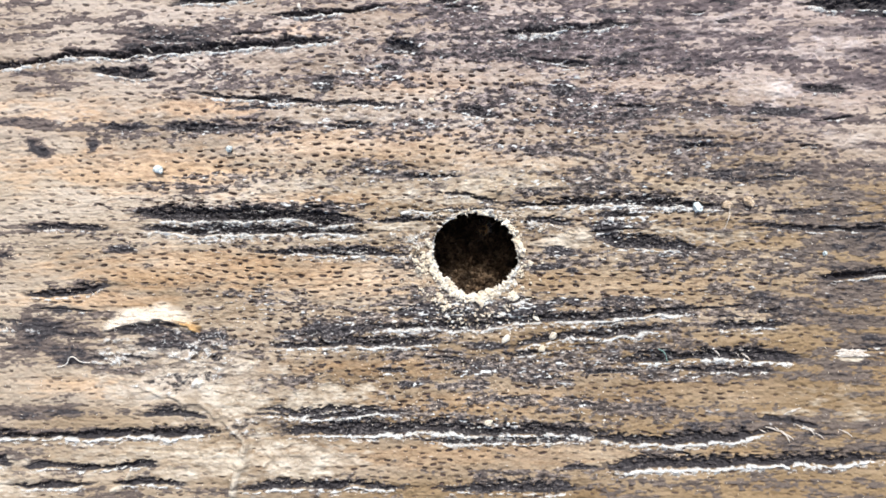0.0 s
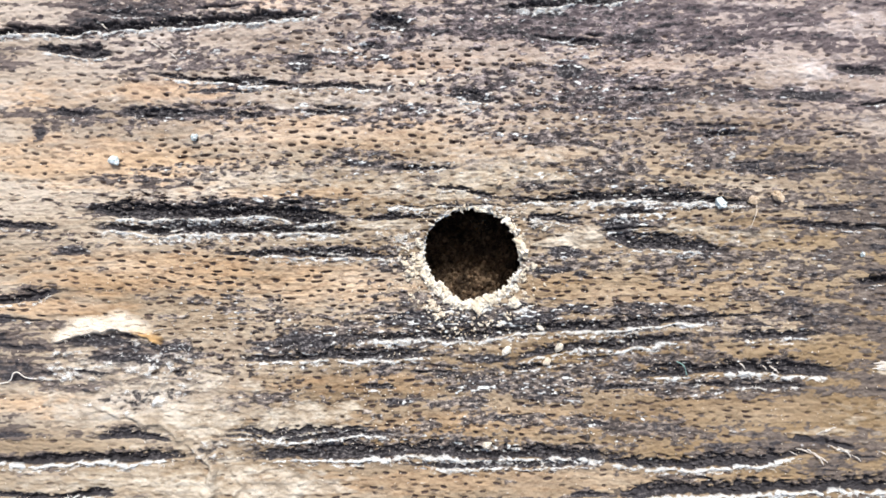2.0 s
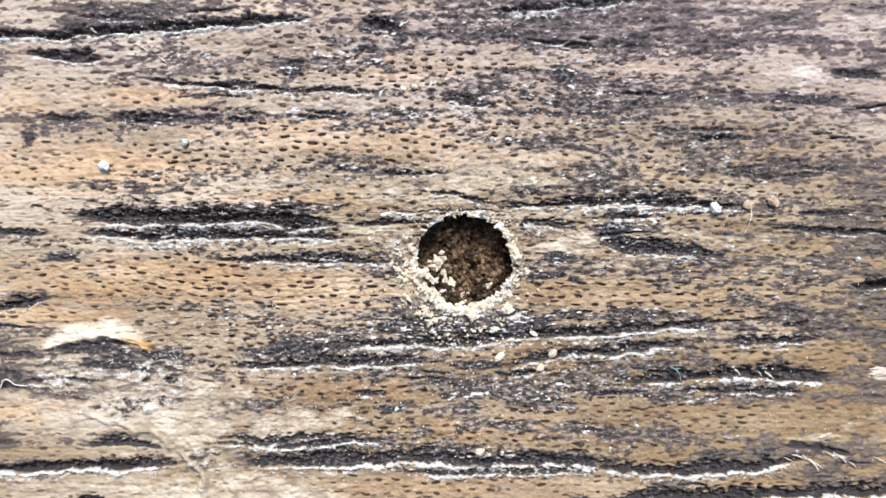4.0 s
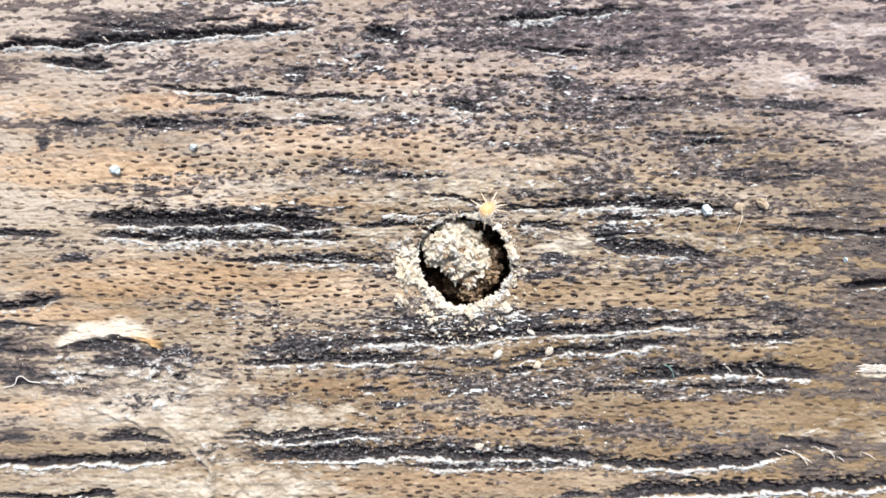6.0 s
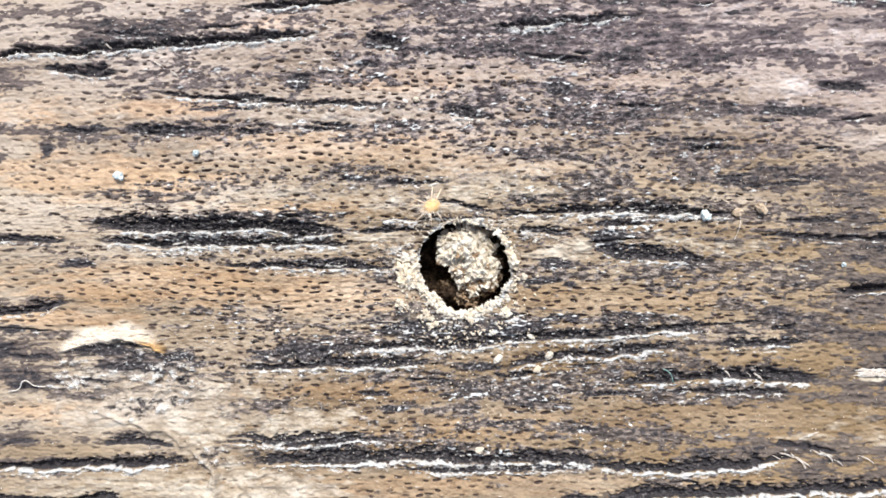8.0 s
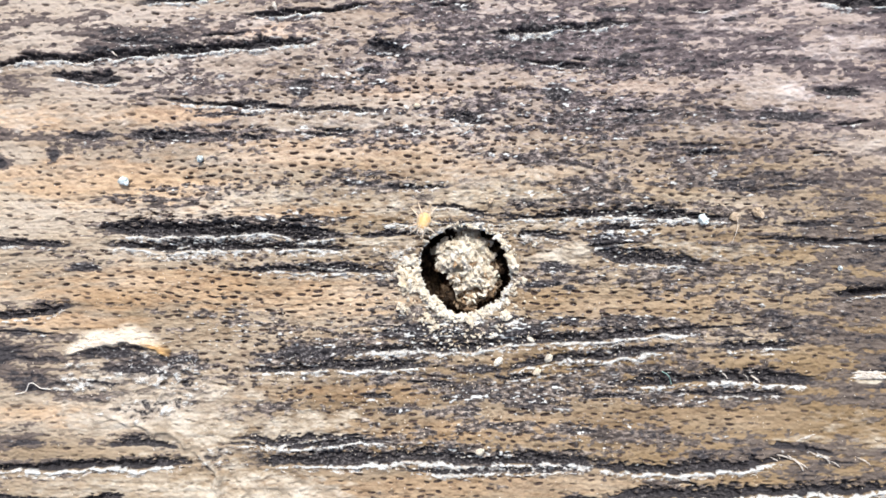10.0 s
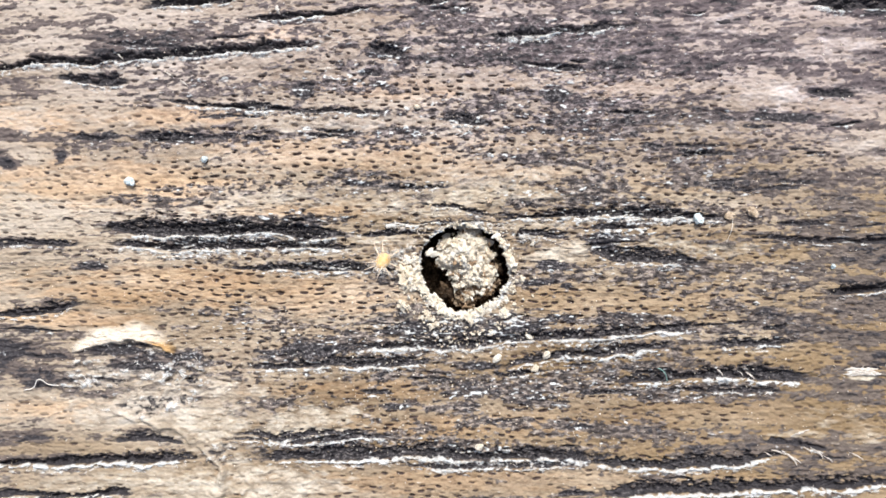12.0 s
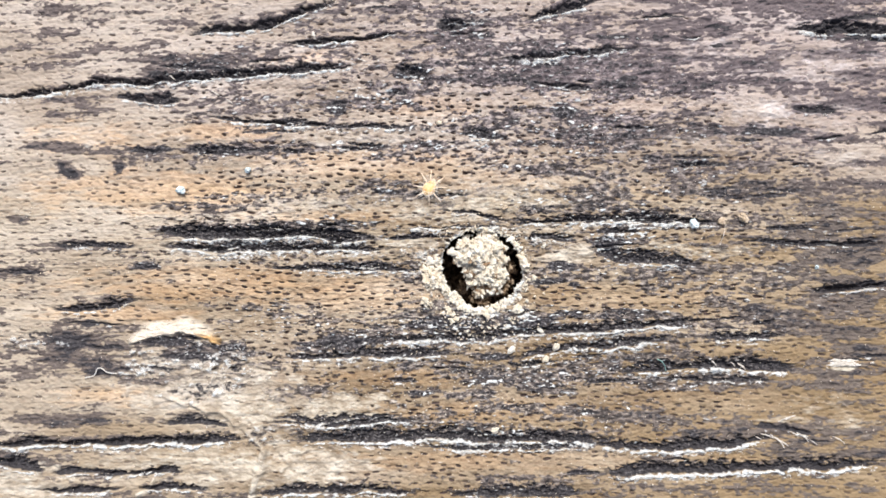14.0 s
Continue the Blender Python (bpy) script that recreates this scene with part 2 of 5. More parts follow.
def spot(x0, y0, rx, ry):
    """A firm, nearly black fleck of mould or dirt."""
    COUNT[0] += 5
    w = window(x0 - rx * 1.6, x0 + rx * 1.6, y0 - ry * 1.8, y0 + ry * 1.8)
    d = np.hypot((GX[w] - x0) / rx, (GY[w] - y0) / ry) + 0.45 * fbm(GX[w], GV[w], 0.3, 0.14, COUNT[0], 3)
    m = np.clip((1.1 - d) * 2.2, 0, 1)
    DIRT_SHADE[w] = np.maximum(DIRT_SHADE[w], 0.9 * m)
    GRIME[w] = np.maximum(GRIME[w], 0.9 * np.clip(1.6 - d, 0, 1))


def bleach(x0, y0, rx, ry, strength):
    """A patch of pale film over the wood."""
    COUNT[0] += 5
    w, m = blot(x0, y0, rx, ry, COUNT[0])
    FILM[w] = np.maximum(FILM[w], np.clip(m * strength * (0.85 + 0.9 * fbm(GX[w], GV[w], 0.6, 0.16, COUNT[0] + 2, 4)), 0, 0.9))
    GRIME[w] *= 1 - 0.5 * m * min(1, strength)


def crust(x0, y0, rx, ry):
    """A scab of bluish white and dark grains."""
    COUNT[0] += 5
    w, m = blot(x0, y0, rx, ry, COUNT[0])
    grains = fbm(GX[w], GY[w], 0.26, 0.19, COUNT[0] + 2, 3)
    SCAB[w] = np.maximum(SCAB[w], m)
    HEIGHT[w] += 0.14 * m * grains
    GRIME[w] = np.maximum(GRIME[w], 0.42 * m)
    LIP[w] = np.maximum(LIP[w], m * np.clip((grains - 0.10) * 2.2, 0, 0.55))
    DIRT_SHADE[w] = np.maximum(DIRT_SHADE[w], m * np.clip((-grains - 0.16) * 2.4, 0, 0.6))


def crease(half, lift, *points):
    """A fold of the pale skin that stands up off the wood."""
    COUNT[0] += 5
    px, py = [p[0] for p in points], [p[1] for p in points]
    w = window(min(px) - 0.6, max(px) + 0.6, min(py) - 0.6, max(py) + 0.6)
    x = GX[w] + 0.10 * value_noise(GX[w], GY[w], 0.5, 0.5, COUNT[0])
    y = GY[w] + 0.10 * value_noise(GX[w], GY[w], 0.5, 0.5, COUNT[0] + 1)
    d = np.full(x.shape, 9.0)
    for (ax, ay), (bx, by) in zip(points, points[1:]):
        s = np.clip(((x - ax) * (bx - ax) + (y - ay) * (by - ay)) / ((bx - ax) ** 2 + (by - ay) ** 2), 0, 1)
        d = np.minimum(d, np.hypot(x - ax - s * (bx - ax), y - ay - s * (by - ay)))
    ridge = np.exp(-(d / half) ** 2)
    HEIGHT[w] += lift * ridge * (1 + 0.4 * value_noise(x, y, 0.25, 0.25, COUNT[0] + 2))
    FILM[w] = np.maximum(FILM[w], np.clip(1.3 * ridge, 0, 0.95))
    GRIME[w] *= 1 - 0.8 * ridge


def fissures(count, seed):
    """Short hairline splits, commonest where the surface is weathered."""
    rng = np.random.RandomState(seed)
    made = 0
    while made < count:
        x, y = rng.uniform(-19.5, 19.5), rng.uniform(-11.5, 11.5)
        w = window(x - 0.1, x + 0.1, y - 0.1, y + 0.1)
        if math.hypot(x - HOLE[0], y - HOLE[1]) < 2.6 or GRIME[w].mean() < 0.5 + 0.3 * rng.rand():
            continue
        made += 1
        run, tilt = rng.uniform(0.4, 1.5), rng.uniform(-0.06, 0.10)
        crack(rng.uniform(0.035, 0.085), rng.uniform(0.05, 0.14), rng.uniform(0.1, 0.45), (x - run, y - run * tilt), (x, y + rng.uniform(-0.08, 0.08)), (x + run, y + run * tilt))


def weathering():
    """Breaks the grime into ragged streaks and grains, with raised fibre between them whose crests are painted pale as
    highlights.
    """
    streak = fbm(GX, GV, 1.5, 0.26, 201, 4)
    fleck = fbm(GX, GV, 0.27, 0.13, 211, 3)
    fine = value_noise(GX, GV, 0.12, 0.07, 215)
    n = (0.50 + 0.20 * LENS_BLUR) * streak + (0.58 - 0.20 * LENS_BLUR) * fleck + (0.34 - 0.16 * LENS_BLUR) * fine
    g = np.clip(GRIME, 0, 1.1)
    WEATHER[:] = np.clip((g * 1.5 - 0.62 + n * 1.1) * 2.2, 0, 0.96)
    DIRT_SHADE[:] = np.maximum(DIRT_SHADE, np.clip((g * 1.3 - 1.16 + n) * 2.6, 0, 0.85))
    crest = 0.8 * fbm(GX, GV, 0.28, 0.09, 221, 3) + 0.30 * value_noise(GX, GV, 0.16, 0.07, 224) + 0.35 * fbm(GX, GV, 3.0, 0.5, 225, 2)
    white = np.clip((crest - 0.60 + 0.30 * g - 0.10 * LENS_BLUR) * (4.4 - 1.6 * LENS_BLUR), 0, 1) * (1 - 0.45 * LENS_BLUR)
    PALE[:] = np.maximum(LIP, white * (0.40 + 0.36 * g))
    HEIGHT[:] += 0.045 * white + 0.07 * WEATHER * fleck + 0.025 * fine + 0.10 * FILM * fbm(GX, GY, 0.7, 0.4, 231, 3)
    FILM[:] = np.clip(FILM * (0.95 + 0.5 * fleck + 0.2 * fine), 0, 0.92)
    DIRT_SHADE[:] *= 1 - 0.85 * np.maximum(LIP, white)


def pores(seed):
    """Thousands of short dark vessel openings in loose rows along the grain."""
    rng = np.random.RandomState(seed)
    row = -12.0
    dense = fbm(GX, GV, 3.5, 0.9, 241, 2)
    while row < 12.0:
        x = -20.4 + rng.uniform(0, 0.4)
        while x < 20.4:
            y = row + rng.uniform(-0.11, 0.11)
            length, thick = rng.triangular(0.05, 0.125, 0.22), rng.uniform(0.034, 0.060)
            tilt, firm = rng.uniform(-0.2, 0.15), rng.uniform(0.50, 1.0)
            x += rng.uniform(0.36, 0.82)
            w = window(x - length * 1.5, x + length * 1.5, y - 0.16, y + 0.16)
            if not GX[w].size or rng.rand() < 0.14 - 0.5 * dense[w].flat[0] + 0.15 * LENS_BLUR[w].flat[0]:
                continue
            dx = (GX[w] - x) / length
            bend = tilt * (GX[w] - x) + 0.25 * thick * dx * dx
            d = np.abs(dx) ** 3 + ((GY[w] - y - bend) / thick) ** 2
            m = firm * np.clip(1.5 - d, 0, 1) * (1 - 0.65 * np.clip(WEATHER[w] * 1.2 - 0.15, 0, 1)) * (1 - 0.75 * FILM[w]) * (1 - 0.40 * LENS_BLUR[w])
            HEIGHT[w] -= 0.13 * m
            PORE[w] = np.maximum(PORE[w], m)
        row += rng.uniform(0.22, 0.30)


bare(-12.51, 3.23, 5.35, 0.89)
bare(-3.58, 4.30, 5.13, 0.62)
bare(-1.33, 6.86, 3.35, 0.36)
bare(-10.30, -0.80, 6.24, 0.71)
bare(-3.60, -1.38, 3.35, 0.67)
bare(5.76, -1.42, 4.24, 0.54)
bare(8.25, 6.81, 2.01, 0.31)
bare(-0.06, -6.42, 5.80, 0.36)
bare(9.77, -1.44, 3.35, 0.49)
bare(-0.96, -8.53, 7.36, 0.49)
bare(10.42, -5.84, 4.46, 0.45)
bare(-15.63, 5.59, 2.45, 0.67)
bare(-10.27, 5.79, 2.90, 0.40)
bare(8.68, 3.09, 2.45, 0.31)
bare(10.91, 3.01, 1.78, 0.31)
bare(-2.73, -4.96, 3.35, 0.36)
bare(-4.48, 2.08, 3.79, 0.27)
bare(2.00, 3.61, 2.90, 0.31)
bare(-14.33, -2.12, 2.90, 0.36)
bare(3.74, -6.21, 3.35, 0.36)
bare(9.74, -8.46, 5.58, 0.36)
bare(-6.23, 9.00, 1.34, 0.36)
bare(-14.34, -5.69, 2.23, 0.36)
stain(-11.37, 8.62, 3.35, 0.58, 0.90)
stain(-4.90, 6.87, 0.33, 0.29, 1.20)
stain(4.91, 6.60, 0.62, 0.29, 1.00)
stain(-14.47, 4.35, 0.31, 0.31, 0.90)
stain(0.89, 5.67, 1.23, 0.20, 0.80)
stain(-15.67, -2.52, 0.58, 0.20, 0.90)
stain(-16.68, -3.27, 1.00, 0.40, 0.90)
stain(-13.31, -0.00, 0.71, 0.20, 0.70)
# this one darkens the wood for the shade beneath the curl
stain(-12.10, -3.29, 1.23, 0.31, 1.00)
stain(-15.01, -4.53, 1.34, 0.36, 0.90)
stain(-12.99, -3.91, 1.34, 0.31, 0.60)
stain(-1.55, 8.35, 1.00, 0.36, 0.90)
stain(0.24, 9.64, 2.45, 1.34, 0.90)
stain(6.48, 8.71, 4.24, 1.34, 0.95)
stain(3.13, 8.28, 4.46, 0.89, 0.80)
stain(10.93, 9.36, 4.46, 1.34, 0.70)
stain(7.58, 5.48, 3.35, 0.85, 0.85)
stain(4.45, 4.09, 2.45, 0.45, 0.80)
stain(12.03, 5.68, 2.01, 0.36, 0.80)
stain(-4.50, -3.32, 1.67, 0.40, 1.00)
stain(1.96, -4.91, 1.78, 0.49, 0.80)
stain(-1.39, -5.57, 0.89, 0.20, 0.80)
stain(4.41, -5.10, 2.01, 0.58, 0.80)
stain(6.78, 0.73, 0.80, 0.49, 1.00)
stain(4.88, -0.08, 0.76, 0.31, 0.80)
stain(1.51, -5.58, 0.40, 0.27, 0.80)
stain(1.52, -2.52, 3.79, 0.54, 1.00)
stain(-3.16, -2.84, 2.45, 0.31, 0.70)
stain(7.54, -2.21, 2.68, 0.31, 0.70)
stain(-0.05, -4.41, 2.68, 0.40, 0.70)
stain(5.53, -4.66, 2.68, 0.54, 0.80)
stain(-1.38, -2.73, 2.68, 0.40, 0.60)
stain(7.31, -3.99, 2.45, 0.31, 0.70)
stain(-1.35, 2.96, 3.57, 0.31, 0.50)
stain(6.67, 2.25, 4.46, 0.36, 0.70)
stain(10.24, 4.24, 2.68, 0.67, 0.60)
stain(15.37, 4.88, 3.35, 1.56, 0.60)
stain(10.93, 8.25, 4.91, 1.34, 0.60)
stain(16.05, 8.44, 3.57, 1.34, 0.40)
stain(16.47, 2.87, 2.68, 0.89, 0.60)
stain(-9.60, 5.00, 2.01, 0.22, 0.70)
stain(-16.53, 4.03, 0.49, 0.27, 0.90)
stain(-12.95, 5.02, 0.89, 0.18, 0.60)
stain(-3.12, 7.76, 3.12, 0.67, 0.40)
stain(-8.03, 7.00, 3.35, 0.67, 0.30)
stain(-5.34, 9.00, 2.68, 0.67, 0.50)
stain(2.46, 6.62, 4.46, 0.31, 0.35)
stain(-4.48, 2.97, 3.35, 0.36, 0.40)
stain(-9.64, -3.93, 2.01, 0.54, 0.60)
stain(-5.84, -3.61, 1.34, 0.31, 0.70)
stain(12.65, -5.13, 2.68, 0.45, 0.50)
stain(9.31, -5.12, 2.01, 0.36, 0.60)
stain(12.44, -2.90, 2.68, 0.49, 0.50)
stain(4.18, -7.88, 2.68, 0.31, 0.50)
stain(2.17, -7.88, 1.34, 0.22, 0.60)
stain(15.32, -5.14, 2.23, 0.58, 0.40)
stain(16.46, 0.87, 4.01, 1.12, 0.75)
stain(17.33, -4.04, 1.78, 2.01, 0.60)
stain(14.22, -2.24, 3.57, 0.89, 0.60)
stain(16.45, -2.25, 2.01, 1.12, 0.60)
stain(16.43, -7.60, 2.68, 0.89, 0.60)
stain(9.78, -0.22, 4.01, 0.36, 0.50)
stain(9.31, -6.68, 3.57, 0.54, 0.35)
stain(5.30, -6.26, 1.34, 0.22, 0.50)
stain(-2.46, 5.59, 3.12, 0.36, 0.45)
stain(-10.28, 2.55, 2.68, 0.36, 0.45)
stain(-7.61, 1.69, 3.12, 0.22, 0.60)
stain(12.01, 1.11, 4.46, 0.31, 0.40)
stain(-9.13, 9.35, 1.00, 0.31, 0.70)
stain(4.22, 2.53, 2.45, 0.27, 0.70)
stain(7.34, 1.47, 1.34, 0.27, 0.60)
stain(10.69, 4.42, 0.58, 0.27, 0.90)
stain(9.13, 5.54, 1.12, 0.27, 0.80)
stain(12.70, 5.68, 0.89, 0.18, 0.90)
stain(17.36, 2.09, 1.34, 0.36, 0.60)
stain(0.39, -5.71, 1.34, 0.22, 0.60)
stain(12.00, -1.67, 1.34, 0.31, 0.50)
stain(8.19, -6.27, 2.01, 0.36, 0.55)
stain(14.20, -7.10, 2.01, 0.40, 0.60)
stain(-10.25, 9.02, 2.68, 0.45, 0.60)
stain(-6.69, 5.88, 2.68, 0.27, 0.50)
stain(-16.10, 0.90, 1.78, 0.22, 0.50)
stain(-7.61, 1.53, 4.68, 0.40, 0.90)
stain(-1.36, 2.24, 0.89, 0.18, 0.60)
stain(-17.44, 11.14, 3.43, 1.10, 0.45)
stain(-11.24, 11.09, 2.94, 0.98, 0.30)
stain(-2.36, 11.02, 3.92, 0.98, 0.50)
stain(10.60, 10.67, 1.47, 0.49, 0.70)
stain(-18.19, -6.74, 1.71, 0.29, 0.70)
stain(-19.19, -8.58, 1.47, 0.73, 0.80)
stain(16.54, -7.39, 1.47, 0.49, 0.50)
stain(-16.95, 4.26, 0.44, 0.29, 1.00)
stain(-18.94, 2.00, 0.49, 0.24, 0.80)
stain(-16.71, -3.30, 0.93, 0.44, 0.90)
stain(-19.18, -0.09, 0.73, 0.20, 0.50)
stain(2.45, -9.69, 2.94, 0.29, 0.50)
stain(9.26, -9.82, 3.92, 0.29, 0.50)
stain(-9.79, -6.87, 1.47, 0.39, 0.40)
stain(-3.90, -9.33, 1.22, 0.20, 0.30)
stain(17.82, 2.32, 1.96, 0.73, 0.40)
stain(16.54, -7.63, 1.71, 0.54, 0.50)
crack(0.12, 0.30, 0.9, (-21.5, 7.35), (-18.6, 7.55), (-16.96, 7.70), (-15.62, 7.98), (-12.94, 8.05), (-10.26, 8.31), (-7.58, 8.47), (-3.78, 8.68))
crack(0.16, 0.24, 0.8, (-14.73, 7.41), (-13.39, 7.25), (-11.71, 7.20))
crack(0.09, 0.15, 0.7, (-10.71, 6.52), (-9.59, 6.34), (-8.03, 6.18), (-5.35, 6.05), (-1.34, 5.99))
crack(0.13, 0.18, 0.5, (-11.39, 5.05), (-10.27, 5.00), (-8.37, 5.00))
crack(0.09, 0.15, 0.3, (-7.37, 4.99), (-6.25, 4.94))
crack(0.25, 0.36, 1.0, (-12.97, 1.45), (-11.40, 1.53), (-9.62, 1.48), (-6.94, 1.37), (-4.48, 1.32), (-3.03, 1.18))
crack(0.16, 0.30, 1.0, (-12.75, 0.91), (-10.29, 0.76), (-8.06, 0.80), (-5.82, 0.81), (-2.70, 0.69))
crack(0.11, 0.18, 0.5, (-2.92, 1.22), (-1.36, 1.24), (0.20, 1.21))
crack(0.11, 0.21, 0.8, (-8.17, -0.14), (-6.94, -0.05), (-5.16, -0.06), (-3.60, -0.16), (-0.81, -0.26))
crack(0.13, 0.24, 0.6, (-17.45, -1.84), (-15.89, -1.78), (-14.77, -1.67), (-13.54, -1.45))
crack(0.03, 0.06, 1.0, (-2.40, 1.55), (-0.40, 1.62), (1.00, 1.68), (3.40, 1.66))
crack(0.17, 0.27, 1.0, (2.43, 1.74), (4.44, 1.86), (6.45, 2.03), (8.01, 2.02), (9.79, 1.88), (12.01, 1.69))
crack(0.13, 0.21, 0.5, (3.10, 1.15), (4.44, 1.19), (5.55, 1.07))
crack(0.20, 0.24, 0.7, (6.00, 0.74), (7.11, 0.35), (8.67, 0.28), (10.78, -0.04))
crack(0.13, 0.24, 0.9, (-7.52, -4.05), (-5.40, -3.94), (-2.50, -3.82), (0.29, -3.90))
crack(0.16, 0.27, 1.0, (-3.39, -3.35), (-1.38, -3.20), (0.85, -3.10), (3.08, -2.95), (5.76, -2.83), (7.54, -2.70), (9.10, -2.55), (10.77, -2.50))
crack(0.16, 0.24, 0.9, (2.52, -4.02), (3.75, -3.80), (5.31, -3.59), (7.09, -3.37), (8.65, -3.24), (9.77, -3.02))
crack(0.09, 0.18, 0.5, (2.41, -4.33), (4.64, -4.21))
crack(0.20, 0.30, 1.0, (6.86, -4.64), (8.42, -4.49), (9.76, -4.45), (11.54, -4.35), (13.10, -4.35), (15.10, -4.52))
crack(0.11, 0.21, 0.8, (10.77, -3.25), (12.66, -3.15), (14.33, -3.04))
crack(0.09, 0.18, 0.6, (8.87, -5.03), (11.99, -4.91), (13.99, -5.05))
crack(0.22, 0.33, 1.0, (-6.98, -7.57), (-5.42, -7.47), (-3.18, -7.37), (-0.95, -7.31), (1.28, -7.45), (3.95, -7.44), (6.63, -7.58))
crack(0.18, 0.30, 1.0, (5.74, -7.62), (7.96, -7.88), (9.75, -7.84), (11.97, -7.69), (14.20, -7.41))
crack(0.11, 0.18, 0.6, (-1.40, -7.86), (0.83, -7.94), (2.39, -7.83), (4.40, -7.91), (6.63, -7.83))
crack(0.14, 0.33, 1.2, (-21.00, -7.78), (-17.93, -7.70), (-14.80, -7.61), (-11.45, -7.56), (-8.88, -7.50))
crack(0.10, 0.24, 0.7, (-15.70, -9.08), (-14.13, -9.04), (-11.90, -8.83))
crack(0.18, 0.30, 1.2, (6.40, -8.99), (8.63, -8.84), (10.86, -8.80), (14.20, -8.70), (18.65, -8.56))
crack(0.09, 0.18, 0.7, (-8.20, -6.83), (-5.86, -6.84), (-3.18, -6.74), (-1.17, -6.73))
crack(0.09, 0.18, 0.5, (3.46, 7.93), (4.47, 7.79), (6.14, 7.58))
crack(0.16, 0.24, 0.6, (-2.44, 8.54), (-1.55, 8.35), (-0.93, 8.19))
crack(0.09, 0.18, 0.8, (1.80, 8.83), (4.25, 9.04), (6.25, 9.21), (8.48, 9.42))
crack(0.13, 0.24, 0.8, (15.45, -1.18), (17.12, -1.09), (19.12, -0.92))
crack(0.11, 0.18, 0.4, (-1.80, 3.00), (-0.46, 2.95), (0.88, 3.10))
crack(0.11, 0.18, 0.4, (-12.56, -6.86), (-11.00, -6.71), (-9.66, -6.96))
crack(0.09, 0.18, 0.4, (-0.46, 2.37), (0.88, 2.28), (2.43, 1.87))
crack(0.09, 0.18, 0.5, (-17.44, 0.97), (-15.65, 0.92), (-13.64, 0.82))
crack(0.09, 0.15, 0.4, (-14.07, 5.07), (-12.50, 4.99))
crack(0.09, 0.15, 0.4, (-4.47, 5.29), (-3.57, 5.20), (-2.68, 5.06))
crack(0.11, 0.18, 0.5, (0.67, 5.69), (1.34, 5.64), (2.23, 5.48))
crack(0.11, 0.18, 0.5, (12.46, 1.02), (15.13, 0.87), (18.69, 0.77))
crack(0.09, 0.15, 0.5, (6.22, 1.43), (7.34, 1.40), (8.23, 1.31))
crack(0.11, 0.18, 0.4, (14.71, 6.71), (15.59, 6.66), (16.71, 6.52))
crack(0.09, 0.15, 0.4, (13.00, -2.61), (14.00, -2.46))
crack(0.09, 0.15, 0.5, (12.87, -6.96), (14.20, -7.10), (15.76, -7.37))
crack(0.11, 0.18, 0.5, (-2.73, -4.98), (-1.39, -5.07))
crack(0.09, 0.15, 0.4, (9.80, 4.20), (10.35, 4.28), (11.02, 4.37))
crack(0.15, 0.30, 1.0, (-11.49, 10.15), (-9.76, 10.29), (-7.78, 10.52), (-6.30, 11.05), (-4.82, 11.41))
crack(0.11, 0.27, 0.9, (-7.29, 9.63), (-5.81, 9.71), (-3.60, 9.85), (-2.12, 10.15))
crack(0.20, 0.27, 0.6, (-0.65, 10.41), (0.09, 10.36), (0.95, 10.40))
crack(0.17, 0.27, 0.8, (3.28, 10.58), (4.01, 10.92), (5.24, 11.20), (6.46, 11.44))
crack(0.20, 0.30, 0.9, (14.48, 10.10), (16.42, 10.18), (18.80, 10.02), (20.54, 9.91))
crack(0.15, 0.27, 0.9, (-8.82, -9.94), (-6.36, -9.76), (-3.91, -9.72), (-1.34, -9.81))
crack(0.13, 0.27, 0.6, (-13.74, -9.76), (-12.26, -9.62), (-10.54, -9.76))
crack(0.09, 0.24, 0.7, (-18.20, -9.76), (-15.97, -9.81), (-14.24, -9.71))
crack(0.20, 0.24, 0.6, (-0.24, -9.91), (2.45, -9.81), (5.86, -9.86))
crack(0.20, 0.30, 0.8, (-20.43, -8.46), (-18.94, -8.58), (-17.70, -8.88))
crack(0.12, 0.18, 0.5, (-17.45, -9.03), (-16.21, -8.93), (-14.24, -8.98))
crack(0.12, 0.18, 0.5, (-13.74, -9.08), (-12.51, -8.88), (-11.65, -8.93))
crack(0.10, 0.18, 0.5, (-7.83, -6.58), (-5.86, -6.68), (-3.90, -6.59), (-1.94, -6.52))
crack(0.12, 0.18, 0.4, (15.62, -1.20), (17.07, -1.03), (19.00, -0.79))
spot(-4.90, 6.87, 0.33, 0.27)
spot(4.91, 6.58, 0.54, 0.20)
spot(-14.47, 4.31, 0.22, 0.22)
spot(6.71, 0.73, 0.54, 0.36)
spot(-15.67, -2.52, 0.49, 0.18)
spot(-16.68, -3.27, 0.80, 0.31)
spot(-13.31, -0.00, 0.58, 0.16)
spot(-1.60, 8.40, 0.80, 0.25)
spot(-16.53, 4.03, 0.36, 0.20)
spot(-4.50, -3.37, 1.34, 0.29)
spot(0.41, -2.67, 1.56, 0.20)
spot(2.86, -2.55, 1.34, 0.20)
spot(-1.38, -2.58, 1.00, 0.16)
spot(-11.43, -3.92, 1.12, 0.18)
spot(-9.64, -3.59, 0.89, 0.18)
spot(4.77, -0.04, 0.58, 0.20)
spot(5.32, -0.87, 0.27, 0.13)
spot(5.43, -2.16, 0.31, 0.16)
spot(1.96, -3.97, 0.89, 0.20)
spot(-1.39, -5.57, 0.67, 0.13)
spot(-2.69, 3.18, 0.89, 0.13)
spot(-10.27, 5.00, 1.23, 0.16)
spot(-12.50, 5.10, 0.40, 0.13)
